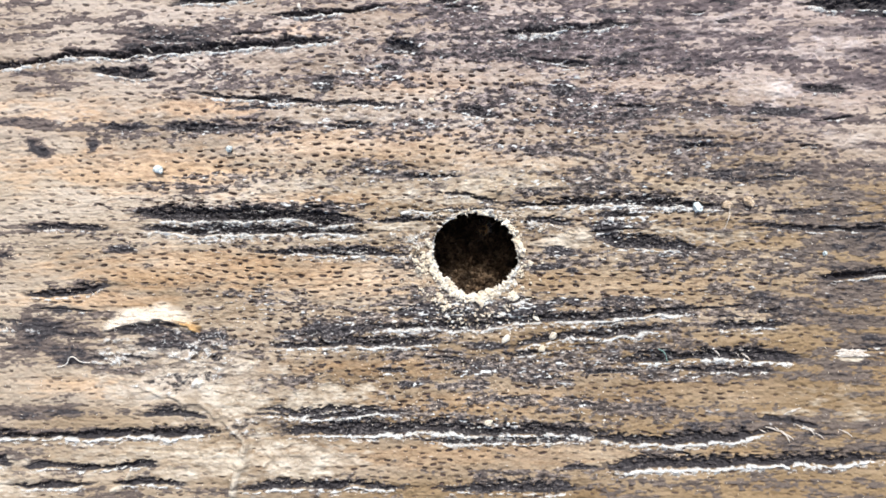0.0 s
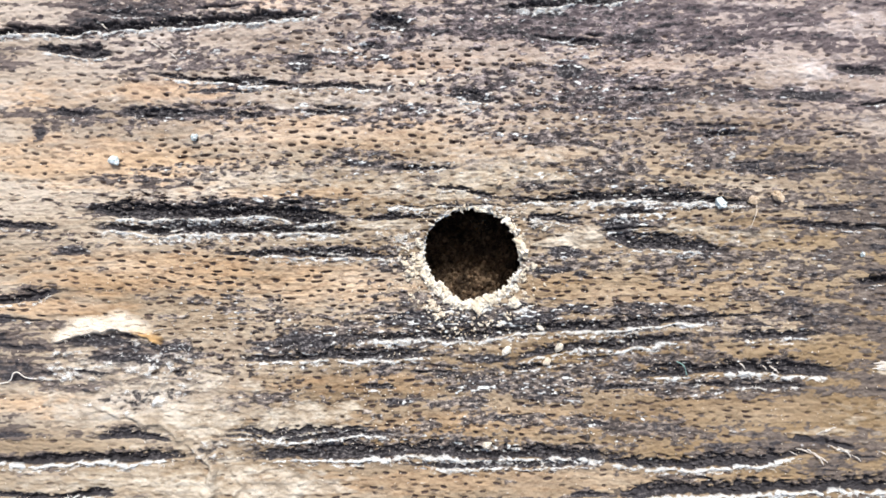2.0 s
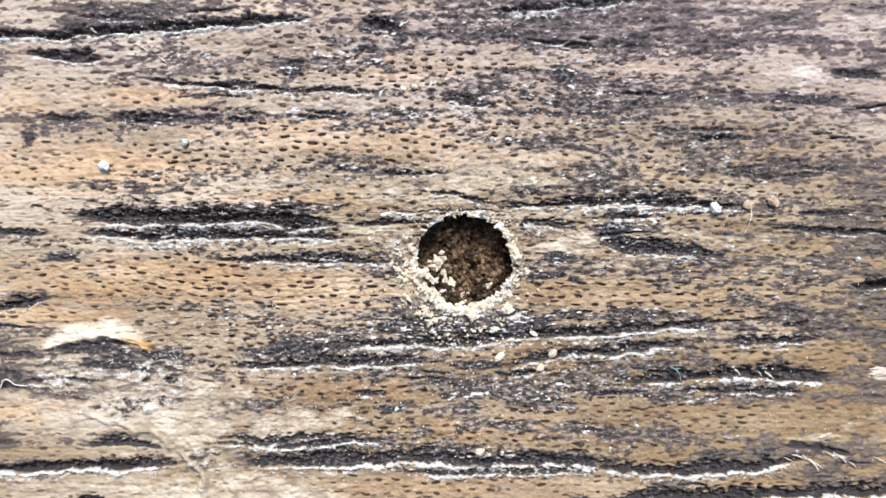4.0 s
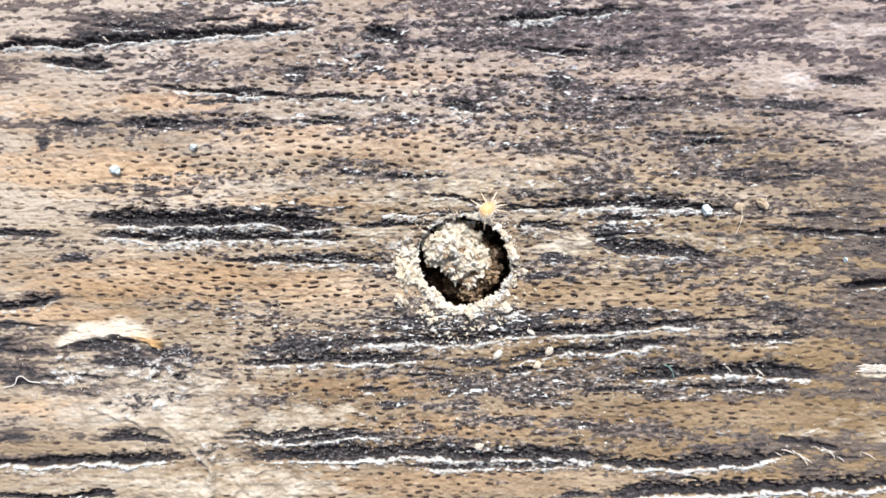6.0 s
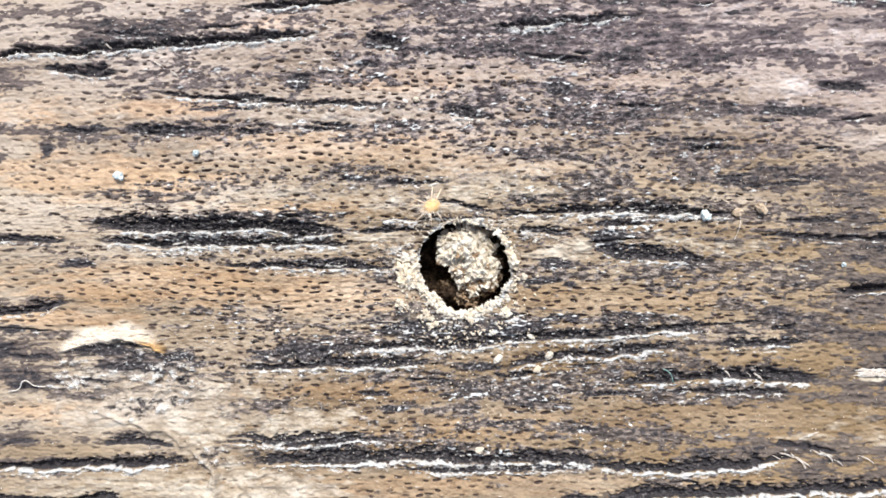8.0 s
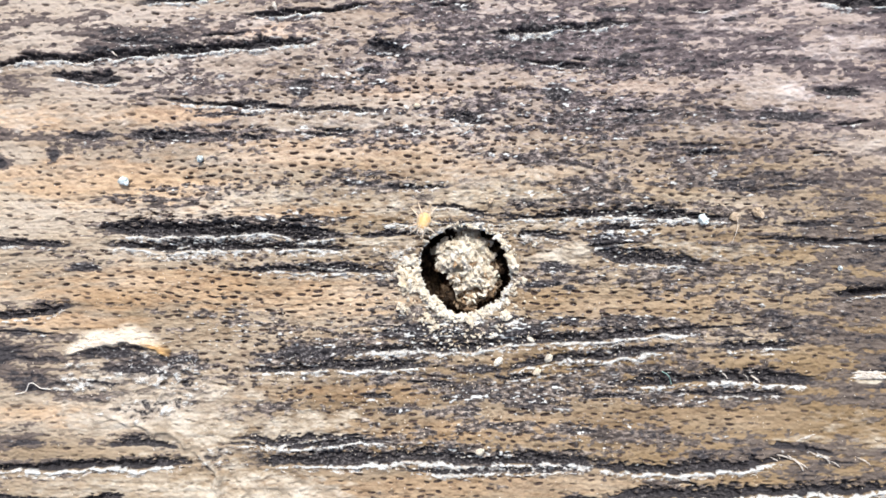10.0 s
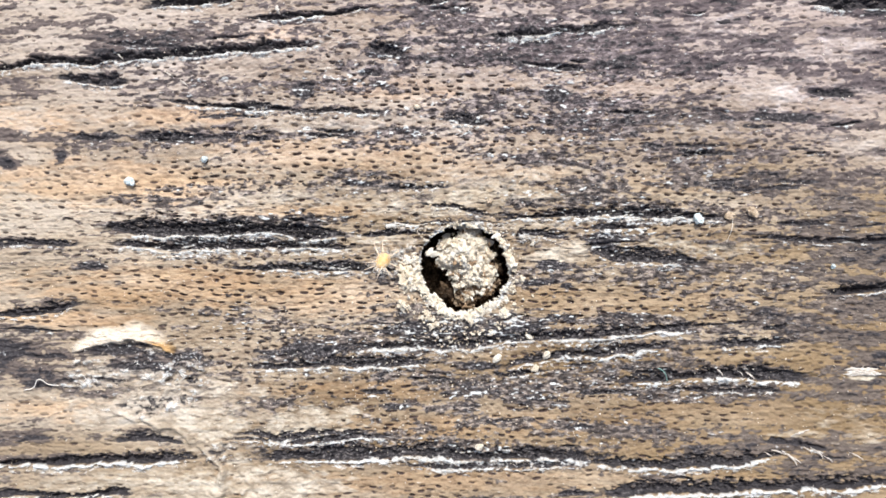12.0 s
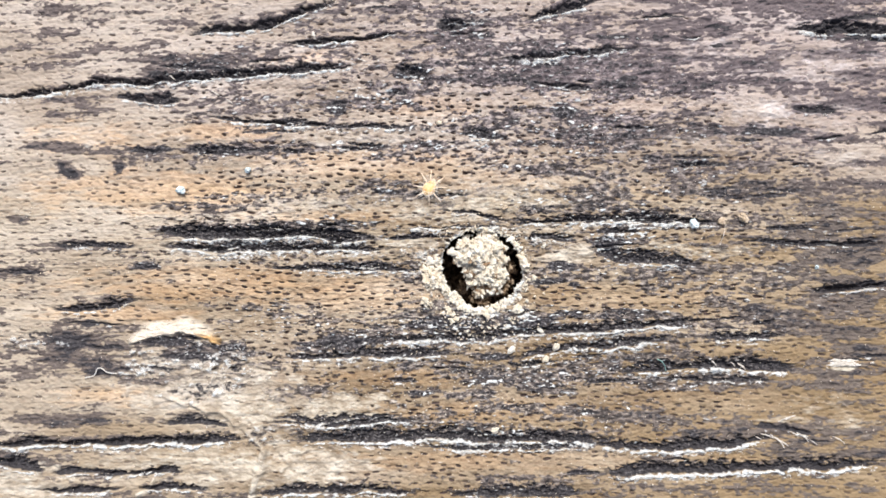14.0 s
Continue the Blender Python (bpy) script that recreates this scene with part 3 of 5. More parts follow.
# not mould: painted shade in the hollow below the curl
spot(-12.21, -3.29, 0.98, 0.20)
spot(-15.34, -4.62, 0.58, 0.18)
spot(4.21, -0.75, 0.89, 0.13)
spot(13.81, 5.67, 1.56, 0.22)
spot(17.83, 9.88, 1.34, 0.22)
spot(1.34, 5.62, 0.89, 0.13)
bleach(-4.48, 2.63, 3.79, 0.49, 0.40)
bleach(-11.88, -4.36, 2.45, 0.62, 0.45)
bleach(-9.65, -5.04, 1.34, 0.89, 0.50)
bleach(-8.09, -6.16, 1.56, 1.34, 0.60)
bleach(-13.69, -8.60, 3.57, 0.67, 0.50)
bleach(-15.68, -5.02, 2.01, 0.31, 0.35)
bleach(2.22, 2.83, 2.90, 0.45, 0.40)
bleach(-3.13, 5.53, 2.68, 0.31, 0.40)
bleach(4.44, 1.48, 2.01, 0.22, 0.50)
bleach(9.34, 0.79, 1.34, 0.22, 0.50)
bleach(-2.48, 0.51, 2.01, 0.22, 0.40)
bleach(-4.52, -6.07, 1.78, 0.67, 0.90)
bleach(-6.09, -8.85, 2.01, 0.89, 0.80)
bleach(-9.43, -6.27, 2.45, 0.89, 0.75)
bleach(-11.44, -5.26, 2.23, 0.67, 0.50)
bleach(-10.33, -8.61, 2.68, 0.89, 0.55)
bleach(-7.65, -8.51, 0.89, 1.12, 0.60)
bleach(13.59, 6.67, 1.12, 0.56, 0.90)
bleach(16.88, -4.41, 0.80, 0.20, 1.20)
bleach(-12.50, 5.80, 2.68, 0.49, 0.35)
bleach(-15.63, 5.81, 2.01, 0.62, 0.40)
bleach(-4.46, 5.53, 3.57, 0.31, 0.45)
bleach(-1.35, 2.62, 2.68, 0.36, 0.35)
bleach(12.70, 6.46, 2.01, 0.89, 0.35)
bleach(16.26, 6.44, 2.68, 0.89, 0.35)
bleach(10.67, 0.45, 2.68, 0.36, 0.50)
bleach(5.55, 0.58, 0.56, 0.31, 0.70)
bleach(-1.58, 0.95, 1.12, 0.27, 0.80)
bleach(1.99, 1.49, 2.01, 0.18, 0.60)
bleach(-9.64, -4.15, 1.56, 0.45, 0.40)
bleach(-1.37, -2.17, 1.34, 0.36, 0.20)
bleach(-4.50, -2.05, 1.78, 0.31, 0.20)
bleach(16.88, -6.71, 1.34, 0.89, 0.40)
bleach(15.99, -6.04, 1.78, 0.67, 0.30)
bleach(14.43, -6.70, 1.12, 0.18, 0.60)
bleach(-18.19, 2.99, 2.69, 1.47, 0.30)
bleach(-18.20, -9.57, 2.20, 0.98, 0.70)
bleach(-4.39, -8.59, 1.47, 0.49, 0.70)
bleach(-7.83, -8.59, 1.47, 0.98, 0.50)
bleach(-11.03, -8.59, 2.45, 0.98, 0.40)
bleach(13.73, 6.73, 1.47, 0.73, 0.50)
bleach(-11.60, -4.55, 2.60, 0.60, 0.50)
bleach(-9.20, -5.10, 2.20, 0.80, 0.80)
bleach(-12.60, -5.60, 2.00, 0.60, 0.60)
bleach(11.20, 9.30, 3.00, 0.60, 0.40)
bleach(16.00, 8.60, 3.20, 0.80, 0.45)
bleach(17.20, 4.60, 2.40, 0.60, 0.40)
bleach(10.80, 5.20, 2.60, 0.40, 0.35)
bleach(1.60, 2.65, 3.00, 0.45, 0.60)
bleach(-1.60, 2.10, 2.00, 0.40, 0.50)
stain(1.60, -2.80, 3.00, 0.55, 0.75)
stain(-1.20, -3.30, 1.80, 0.35, 0.60)
stain(-11.20, -4.00, 2.00, 0.55, 0.85)
stain(-9.80, -4.90, 1.70, 0.45, 0.70)
stain(-12.60, -5.00, 1.60, 0.40, 0.65)
spot(-4.93, 6.95, 0.30, 0.24)
stain(1.30, -2.50, 2.20, 0.38, 0.95)
stain(6.50, 3.00, 1.40, 0.70, 0.70)
bleach(1.60, 3.50, 3.20, 0.50, 0.45)

stain(-17.30, 9.20, 2.60, 1.00, 0.46)
stain(-14.00, 9.60, 2.40, 0.60, 0.42)
stain(-16.50, 6.95, 1.80, 0.40, 0.60)
stain(-9.00, 8.95, 3.00, 0.50, 0.55)
stain(-9.20, 7.00, 2.60, 0.60, 0.55)
stain(-3.50, 7.20, 3.20, 0.50, 0.55)
stain(-16.30, 5.10, 2.40, 0.35, 0.65)
stain(-12.80, 4.95, 1.60, 0.28, 0.60)
stain(-7.20, 5.15, 3.00, 0.40, 0.62)
stain(-1.60, 4.95, 3.60, 0.50, 0.62)
stain(-8.60, 2.75, 3.40, 0.35, 0.60)
stain(-2.60, 3.30, 2.40, 0.45, 0.64)
stain(1.20, 6.00, 2.60, 0.40, 0.62)
stain(6.80, 5.70, 3.00, 0.80, 0.72)
stain(11.60, 3.20, 3.60, 0.60, 0.62)
stain(14.60, -0.40, 3.00, 0.60, 0.62)
stain(9.60, -1.10, 2.80, 0.30, 0.55)
stain(16.20, 7.20, 3.20, 0.80, 0.60)
stain(12.60, 8.60, 3.20, 0.80, 0.66)
stain(17.50, 10.20, 2.40, 0.70, 0.60)
stain(-15.60, -4.00, 2.40, 0.60, 0.66)
stain(-16.80, -6.60, 1.60, 0.35, 0.66)
stain(-11.20, -4.05, 2.00, 0.70, 0.78)
stain(-2.20, -6.80, 3.60, 0.28, 0.62)
stain(2.60, -6.30, 3.20, 0.40, 0.60)
stain(7.40, -6.60, 3.40, 0.45, 0.62)
stain(4.60, -9.20, 3.80, 0.28, 0.60)
stain(12.80, -7.20, 3.60, 0.50, 0.66)
stain(17.20, -7.20, 2.20, 0.60, 0.64)

bleach(-9.79, -6.02, 1.47, 0.69, 1.30)
bleach(-8.81, -6.88, 0.73, 0.44, 0.80)
bleach(-5.49, -6.51, 1.18, 0.49, 1.50)
bleach(-5.87, -8.71, 1.22, 0.73, 1.40)
bleach(-9.06, -8.88, 1.10, 0.64, 1.00)
bleach(-12.63, -6.01, 1.35, 0.59, 0.80)
bleach(-7.34, -8.10, 0.54, 0.39, 1.50)
bleach(-11.03, -9.32, 0.73, 0.49, 0.80)
bleach(-11.52, -5.40, 0.98, 0.49, 0.70)
bleach(-18.20, -9.81, 1.47, 0.34, 1.20)
bleach(-19.19, -9.20, 0.73, 0.37, 1.20)
crease(0.16, 0.22, (-8.17, -8.05), (-8.27, -8.71), (-8.52, -9.32), (-8.67, -10.11))
crease(0.1, 0.14, (-9.11, -7.12), (-8.57, -7.56), (-8.12, -8.10))
crease(0.1, 0.14, (-11.27, -6.01), (-10.66, -6.26), (-9.84, -6.51), (-9.50, -6.92))
crease(0.09, 0.12, (-11.15, -5.77), (-10.65, -5.40), (-10.28, -4.91))
crease(0.1, 0.14, (-13.75, -10.06), (-13.20, -9.76), (-12.95, -9.32))
crease(0.09, 0.12, (-7.39, -8.10), (-7.04, -8.64), (-7.34, -8.96))
crease(0.08, 0.1, (-13.20, -5.40), (-12.26, -5.65), (-11.52, -6.04))
crust(-12.20, -3.95, 1.70, 0.62)
crust(-9.79, -4.18, 1.47, 0.73)
crust(-13.49, -4.60, 1.30, 0.45)
crust(-11.15, -5.40, 1.47, 0.61)
crust(-8.32, -7.37, 0.73, 0.34)
crust(-18.19, -3.30, 1.47, 0.49)

crust(-1.10, 0.42, 0.95, 0.45)
crust(-0.95, -0.45, 0.55, 0.30)
crust(3.90, 0.95, 0.60, 0.25)
bleach(4.90, 0.25, 1.00, 0.30, 1.20)
bleach(-1.30, 1.05, 0.80, 0.25, 1.00)
stain(0.60, 2.90, 2.60, 0.50, 0.40)
bleach(0.20, 2.25, 2.20, 0.40, 0.80)
stain(-0.40, -2.35, 1.70, 0.55, 0.72)
stain(-0.60, -2.10, 1.40, 0.40, 0.66)
stain(3.40, -2.20, 1.40, 0.35, 0.66)

spot(-4.92, 6.85, 0.46, 0.40)
spot(5.00, 6.60, 0.70, 0.26)
spot(-16.75, 4.10, 0.32, 0.20)
spot(6.75, 0.85, 0.85, 0.45)
spot(4.80, -0.10, 0.62, 0.24)

fissures(70, 77)
weathering()
# a torn curl of pale wood that stands up over a hollow, the shade beneath it painted dark
w = window(-15.2, -9.2, -4.4, -1.4)
x, y = GX[w], GY[w]
rag = fbm(x, y, 0.7, 0.3, 905, 4)
foot = -3.02 - 0.46 * np.clip((x + 12.0) / 1.75, -1.3, 1.3) ** 2 + 0.13 * fbm(x, y, 0.6, 0.5, 900, 3)
across = np.clip((1 - np.abs((x + 12.0) / 2.0) ** 2.5) * 3 + 0.5 * rag, 0, 1)
above = y - foot
thick = 0.62 + 0.30 * np.clip(1 - ((x + 12.0) / 1.9) ** 2, -0.5, 1)
dome = across * np.clip(above / 0.09, 0, 1) * np.exp(-np.clip(above - 0.3, 0, None) / 0.5)
under = np.clip(-above / 0.10, 0, 1) * np.clip((0.36 + above + 0.40 * rag) / 0.2, 0, 1) * np.clip((1.45 - np.abs(x + 12.05)) / 0.5, 0, 1)
HEIGHT[w] += 0.20 * dome + 0.03 * rag * dome - 0.14 * under
CURL[w] = across * np.clip(above / 0.08 - 0.1, 0, 1) * np.clip((thick + 0.22 * rag - above) / 0.40, 0, 1)
DIRT_SHADE[w] = np.maximum(DIRT_SHADE[w], np.clip(under * (0.8 + 0.5 * rag), 0, 0.9))
DIRT_SHADE[w] *= 1 - CURL[w]
WEATHER[w] *= 1 - CURL[w]
PALE[w] *= 1 - CURL[w]
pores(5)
# chewed, pale wood round the rim of the hole
w = window(-1.4, 4.1, -3.0, 2.5)
x, y = GX[w] - HOLE[0], GY[w] - HOLE[1]
out = np.hypot(x, y) - HOLE_R
chewed = np.exp(-np.clip(out, 0, None) / (0.08 + 0.08 * np.clip(-y, 0, 1))) * np.clip(0.9 + 0.9 * fbm(GX[w], GY[w], 0.3, 0.25, 931, 3), 0, 1)
PALE[w] = np.maximum(PALE[w], np.clip(chewed * 1.3, 0, 1))
DIRT_SHADE[w] *= 1 - chewed
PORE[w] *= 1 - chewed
HEIGHT += 0.03 * (0.35 + WEATHER) * fbm(GX, GY, 0.16, 0.10, 61, 2)
DIRT_SHADE = np.clip(DIRT_SHADE, 0, 1)
# the heartwood side of the board is deeper brown
AGE = np.clip(0.32 + 0.024 * GX - 0.040 * GY + 0.25 * np.exp(-((GX - 1.3) ** 2 / 60 + (GY + 2.6) ** 2 / 14)) + 0.5 * fbm(GX, GV, 7.0, 1.5, 71, 3), 0, 1)
# rain has drawn the colour out of the far side, which is a colder grey
COOL = np.clip((GY - 2.5) / 5 + 0.35 * fbm(GX, GV, 4.0, 1.2, 75, 3), 0, 1) * np.clip(0.72 + 0.025 * GX, 0.35, 1.1)
AGE *= 1 - 0.55 * COOL
AGE = np.where(CURL > 0.02, np.clip(0.1 + 0.9 * np.clip((GX + 12.4) / 1.6, 0, 1) * np.clip((-2.75 - GY) / 0.45 + 0.3 * fbm(GX, GY, 0.5, 0.3, 73, 2), 0, 1), 0, 1), AGE)


def hole_radius(a):
    return HOLE_R * (1 + 0.022 * np.sin(3 * a + 0.6) + 0.016 * np.sin(7 * a + 2) + 0.013 * np.sin(17 * a) + 0.010 * np.sin(29 * a + 1))


def link_mesh(name, verts, faces, material, parent=None, smooth=False):
    """One mesh object from vertices in millimetres, under a thing or on its own."""
    me = bpy.data.meshes.new(name)
    me.from_pydata([tuple(c * MM for c in v) for v in verts], [], faces)
    me.materials.append(material)
    if smooth:
        me.shade_smooth()
    ob = new(name, me)
    ob.parent = parent
    return ob


def part(name, bm, material, parent, label=""):
    """A bmesh in millimetres as one mesh object under a thing or a part."""
    me = bpy.data.meshes.new(name)
    bm.transform(Matrix.Scale(MM, 4))
    bm.to_mesh(me)
    bm.free()
    me.materials.append(material)
    ob = new(name, me)
    ob.parent = parent
    return tagged(ob, label)


def build_board():
    rows, cols = GX.shape
    co = np.stack([GX, GY, HEIGHT], -1).reshape(-1, 3)
    dx, dy = co[:, 0] - HOLE[0], co[:, 1] - HOLE[1]
    r, a = np.hypot(dx, dy), np.arctan2(dy, dx)
    edge = hole_radius(a)
    co[:, 2] -= 0.16 * np.exp(-np.clip(r - edge, 0, None) / 0.09)
    near = np.abs(r - edge) < 0.03
    co[near, 0] = HOLE[0] + edge[near] * np.cos(a[near])
    co[near, 1] = HOLE[1] + edge[near] * np.sin(a[near])
    index = np.arange(rows * cols).reshape(rows, cols)
    quads = np.stack([index[:-1, :-1], index[:-1, 1:], index[1:, 1:], index[1:, :-1]], -1).reshape(-1, 4)
    quads = quads[(r[quads] > edge[quads] - 0.02).all(1)]
    # sides and underside
    loop = np.concatenate([index[0, :], index[1:, -1], index[-1, -2::-1], index[-2:0:-1, 0]])
    low = co[loop].copy()
    low[:, 2] = -20.0
    base = len(co)
    n = len(loop)
    k = np.arange(n)
    sides = np.stack([loop[k], base + k, base + (k + 1) % n, loop[(k + 1) % n]], -1)
    corners = base + np.array([0, cols - 1, cols + rows - 2, 2 * cols + rows - 3])
    quads = np.concatenate([quads, sides, corners[None, ::-1]])
    used = np.zeros(base + n, bool)
    used[quads] = True
    remap = np.cumsum(used) - 1
    co = np.concatenate([co, low])[used] * MM
    quads = remap[quads]
    me = bpy.data.meshes.new("board")
    me.vertices.add(len(co))
    me.vertices.foreach_set("co", co.astype(np.float32).ravel())
    me.loops.add(quads.size)
    me.loops.foreach_set("vertex_index", quads.astype(np.int32).ravel())
    me.polygons.add(len(quads))
    me.polygons.foreach_set("loop_start", np.arange(0, quads.size, 4, dtype=np.int32))
    for name, field in (("weather", WEATHER), ("pale", PALE), ("pore", PORE), ("dirt_shade", DIRT_SHADE), ("curl", CURL), ("film", FILM), ("age", AGE), ("lens_blur", LENS_BLUR), ("cool", COOL), ("warm", WARM), ("scab", SCAB)):
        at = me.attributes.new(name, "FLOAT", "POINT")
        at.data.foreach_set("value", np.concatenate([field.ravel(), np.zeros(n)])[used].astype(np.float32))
    me.update(calc_edges=True)
    me.shade_smooth()
    me.materials.append(WOOD)
    return tagged(new("board", me), "weathered grey-brown wooden board, split along its grain, with a bored hole", "board")


def height_at(x, y):
    i, j = np.searchsorted(XS, x), np.searchsorted(YS, y)
    return float(HEIGHT[max(0, j - 1):j + 2, max(0, i - 1):i + 2].max())


def build_bore(board):
    """The round gallery: a rough tube that widens below the rim, with a blind end."""
    n, verts, faces = 160, [], []
    depths = [0.10, 0.16, 0.26, 0.42, 0.65, 1.0, 1.5, 2.2, 3.1, 4.2, 5.4, 6.6, 7.8, 8.8]
    for k, d in enumerate(depths):
        for s in range(n):
            a = 2 * math.pi * s / n
            wide = hole_radius(a) + 0.03 + 0.38 * (1 - math.exp(-(d - 0.10) / 0.55))
            rough = 0.05 * noise.noise((2.2 * math.cos(a), 2.2 * math.sin(a), d * 1.3)) + 0.02 * noise.noise((7 * math.cos(a), 7 * math.sin(a), d * 4))
            rr = wide + rough * min(1, k / 2)
            verts.append((HOLE[0] + rr * math.cos(a), HOLE[1] + rr * math.sin(a), -d))
    for k in range(len(depths) - 1):
        for s in range(n):
            t = (s + 1) % n
            faces.append((k * n + s, k * n + t, (k + 1) * n + t, (k + 1) * n + s))
    faces.append(tuple((len(depths) - 1) * n + s for s in range(n)))
    tagged(link_mesh("bore", verts, faces, BORE, board, True), "brown lining of the bored hole, darkened to stand in for its shade")


board = build_board()
build_bore(board)


# ---- crumbs, dust and fibres ----
def crumb_mesh(name, seed, material, fine=3, ragged=1.0):
    """A ragged crumb about one millimetre across, to be scaled: blunt knobs and hollows grown out of one core."""
    rng = random.Random(seed)
    bm = bmesh.new()
    bmesh.ops.create_icosphere(bm, subdivisions=fine, radius=1.0)
    way = lambda: Vector((rng.gauss(0, 1), rng.gauss(0, 1), rng.gauss(0, 0.8))).normalized()
    knobs = [(way(), rng.uniform(0.10, 0.46) * ragged, rng.uniform(5, 18)) for _ in range(11)]
    off = Vector((rng.uniform(0, 50), rng.uniform(0, 50), 0))
    for v in bm.verts:
        d = v.co.normalized()
        size = 0.36 - 0.15 * ragged + max(a * max(0.0, d.dot(u)) ** p for u, a, p in knobs) + 0.07 * noise.noise(d * 2.6 + off) + 0.09 * noise.noise(d * 7.0 + off)
        v.co = d * max(0.08, size * rng.uniform(1 - 0.15 * ragged, 1 + 0.15 * ragged))
    bm.transform(Matrix.Diagonal((1.1, 0.9, 0.75, 1)))
    me = bpy.data.meshes.new(name)
    bm.transform(Matrix.Scale(MM, 4))
    bm.to_mesh(me)
    bm.free()
    me.materials.append(material)
    return me


def any_turn(rng):
    return Euler([rng.uniform(0, 6.28) for _ in range(3)])


CRUMBS = [crumb_mesh("crumb", 300 + k, FRASS) for k in range(18)]
TAN_CRUMBS = [crumb_mesh("crumb", 340 + k, TAN_FRASS) for k in range(10)]
BROWN_CRUMBS, SMALL_BROWN = [crumb_mesh("crumb", 400 + k, BROWN_FRASS) for k in range(8)], [crumb_mesh("crumb", 410 + k, BROWN_FRASS, 2) for k in range(8)]
SMALL, SMALL_TAN = [crumb_mesh("crumb", 360 + k, FRASS, 2) for k in range(14)], [crumb_mesh("crumb", 380 + k, TAN_FRASS, 2) for k in range(8)]


def crumb(mesh, x, y, z, size, rng, name="wood_crumb", flat=1.0):
    ob = new(name, mesh)
    ob.matrix_basis = Matrix.LocRotScale((x * MM, y * MM, z * MM), any_turn(rng), (size, size * flat, size))
    return ob


def joined_crumbs(name, places, meshes, rng, parent=None):
    """Crumbs past counting as one mesh; places are centres and sizes in millimetres."""
    verts, faces = [], []
    for c, size in places:
        me = rng.choice(meshes)
        turn, b = any_turn(rng).to_matrix() @ Matrix.Diagonal((1, rng.uniform(0.6, 1.0), 1)), len(verts)
        verts += [tuple(c + turn @ v.co * (size / MM)) for v in me.vertices]
        faces += [tuple(b + k for k in p.vertices) for p in me.polygons]
    return tagged(link_mesh(name, verts, faces, meshes[0].materials[0], parent), kind="stuff")


FALLING = []


def rim_place(rng, angle, spread, inner, outer, sizes):
    a = radians(rng.gauss(angle, spread))
    out, size = rng.triangular(inner, outer, inner + 0.25 * (outer - inner)), rng.uniform(*sizes)
    rr = hole_radius(a) + out
    x, y = HOLE[0] + rr * math.cos(a), HOLE[1] + rr * math.sin(a)
    z = height_at(x, y) - 0.16 * math.exp(-max(0, out) / 0.09) + size * 0.2 + 0.10 * rng.random() * (out < 0.25)
    return Vector((x, y, z)), size


def rim_heap(rng, angle, spread, count, inner, outer, sizes, loose=False):
    """Crumbs about one bearing of the hole, from inner to outer millimetres off its edge."""
    for _ in range(count):
        p, size = rim_place(rng, angle, spread, inner, outer, sizes)
        ob = crumb(rng.choice(CRUMBS), p.x, p.y, p.z, size, rng, flat=rng.uniform(0.6, 1.0))
        tagged(ob, "small pale cream crumb of chewed wood by the hole", "crumb", "crumbs round the hole")
        if loose:
            FALLING.append((ob, p))


def rim_crumbs():
    """Pale chewed crumbs heaped on the rim, thick on its near side, thin elsewhere, and a few farther off."""
    rng = random.Random(41)
    heap = [rim_place(rng, 250, 24, -0.14, 0.12, (0.12, 0.44)) for _ in range(150)]
    heap += [rim_place(rng, 235, 30, -0.12, 0.16, (0.08, 0.26)) for _ in range(110)]
    heap += [rim_place(rng, 300, 24, -0.08, 0.07, (0.06, 0.20)) for _ in range(100)]
    heap += [rim_place(rng, 190, 14, -0.02, 0.70, (0.06, 0.24)) for _ in range(50)]
    heap += [rim_place(rng, 20, 28, -0.02, 0.40, (0.05, 0.18)) for _ in range(40)]
    heap += [rim_place(rng, 110, 45, -0.02, 0.16, (0.05, 0.15)) for _ in range(50)]
    tagged(joined_crumbs("crumb_heap", heap, SMALL, rng), "heap of pale cream wood crumbs along the rim", "crumbs")
    rim_heap(rng, 272, 26, 50, -0.22, 0.06, (0.12, 0.44), True)
    rim_heap(rng, 229, 7, 14, -0.24, 0.08, (0.17, 0.55))
    rim_heap(rng, 281, 6, 12, -0.22, 0.12, (0.17, 0.52), True)
    rim_heap(rng, 205, 8, 12, -0.08, 0.16, (0.14, 0.52))
    rim_heap(rng, 180, 9, 16, 0.00, 0.50, (0.12, 0.47))
    rim_heap(rng, 188, 6, 9, 0.35, 0.85, (0.17, 0.55))
    rim_heap(rng, 40, 8, 14, -0.04, 0.16, (0.17, 0.55))
    rim_heap(rng, 8, 6, 12, -0.06, 0.22, (0.17, 0.60))
    rim_heap(rng, 95, 35, 22, -0.03, 0.14, (0.08, 0.26))
    rim_heap(rng, 325, 18, 9, 0.05, 0.40, (0.08, 0.26))
    rim_heap(rng, 236, 6, 10, 0.45, 0.85, (0.14, 0.49))
    rim_heap(rng, 312, 3, 7, 0.40, 0.75, (0.17, 0.52))
    rim_heap(rng, 338, 6, 8, 0.15, 0.60, (0.12, 0.36))
    rim_heap(rng, 255, 55, 44, 0.25, 1.20, (0.07, 0.23))


def placed_crumb(x, y, size, material, label, name="crumb", flat=1.0, seed=1, group=""):
    rng = random.Random(seed)
    ob = crumb(crumb_mesh(name, seed, material, 3, 0.35), x, y, height_at(x, y) + size * 0.25, size, rng, name, flat)
    return tagged(ob, label, "crumb", group)


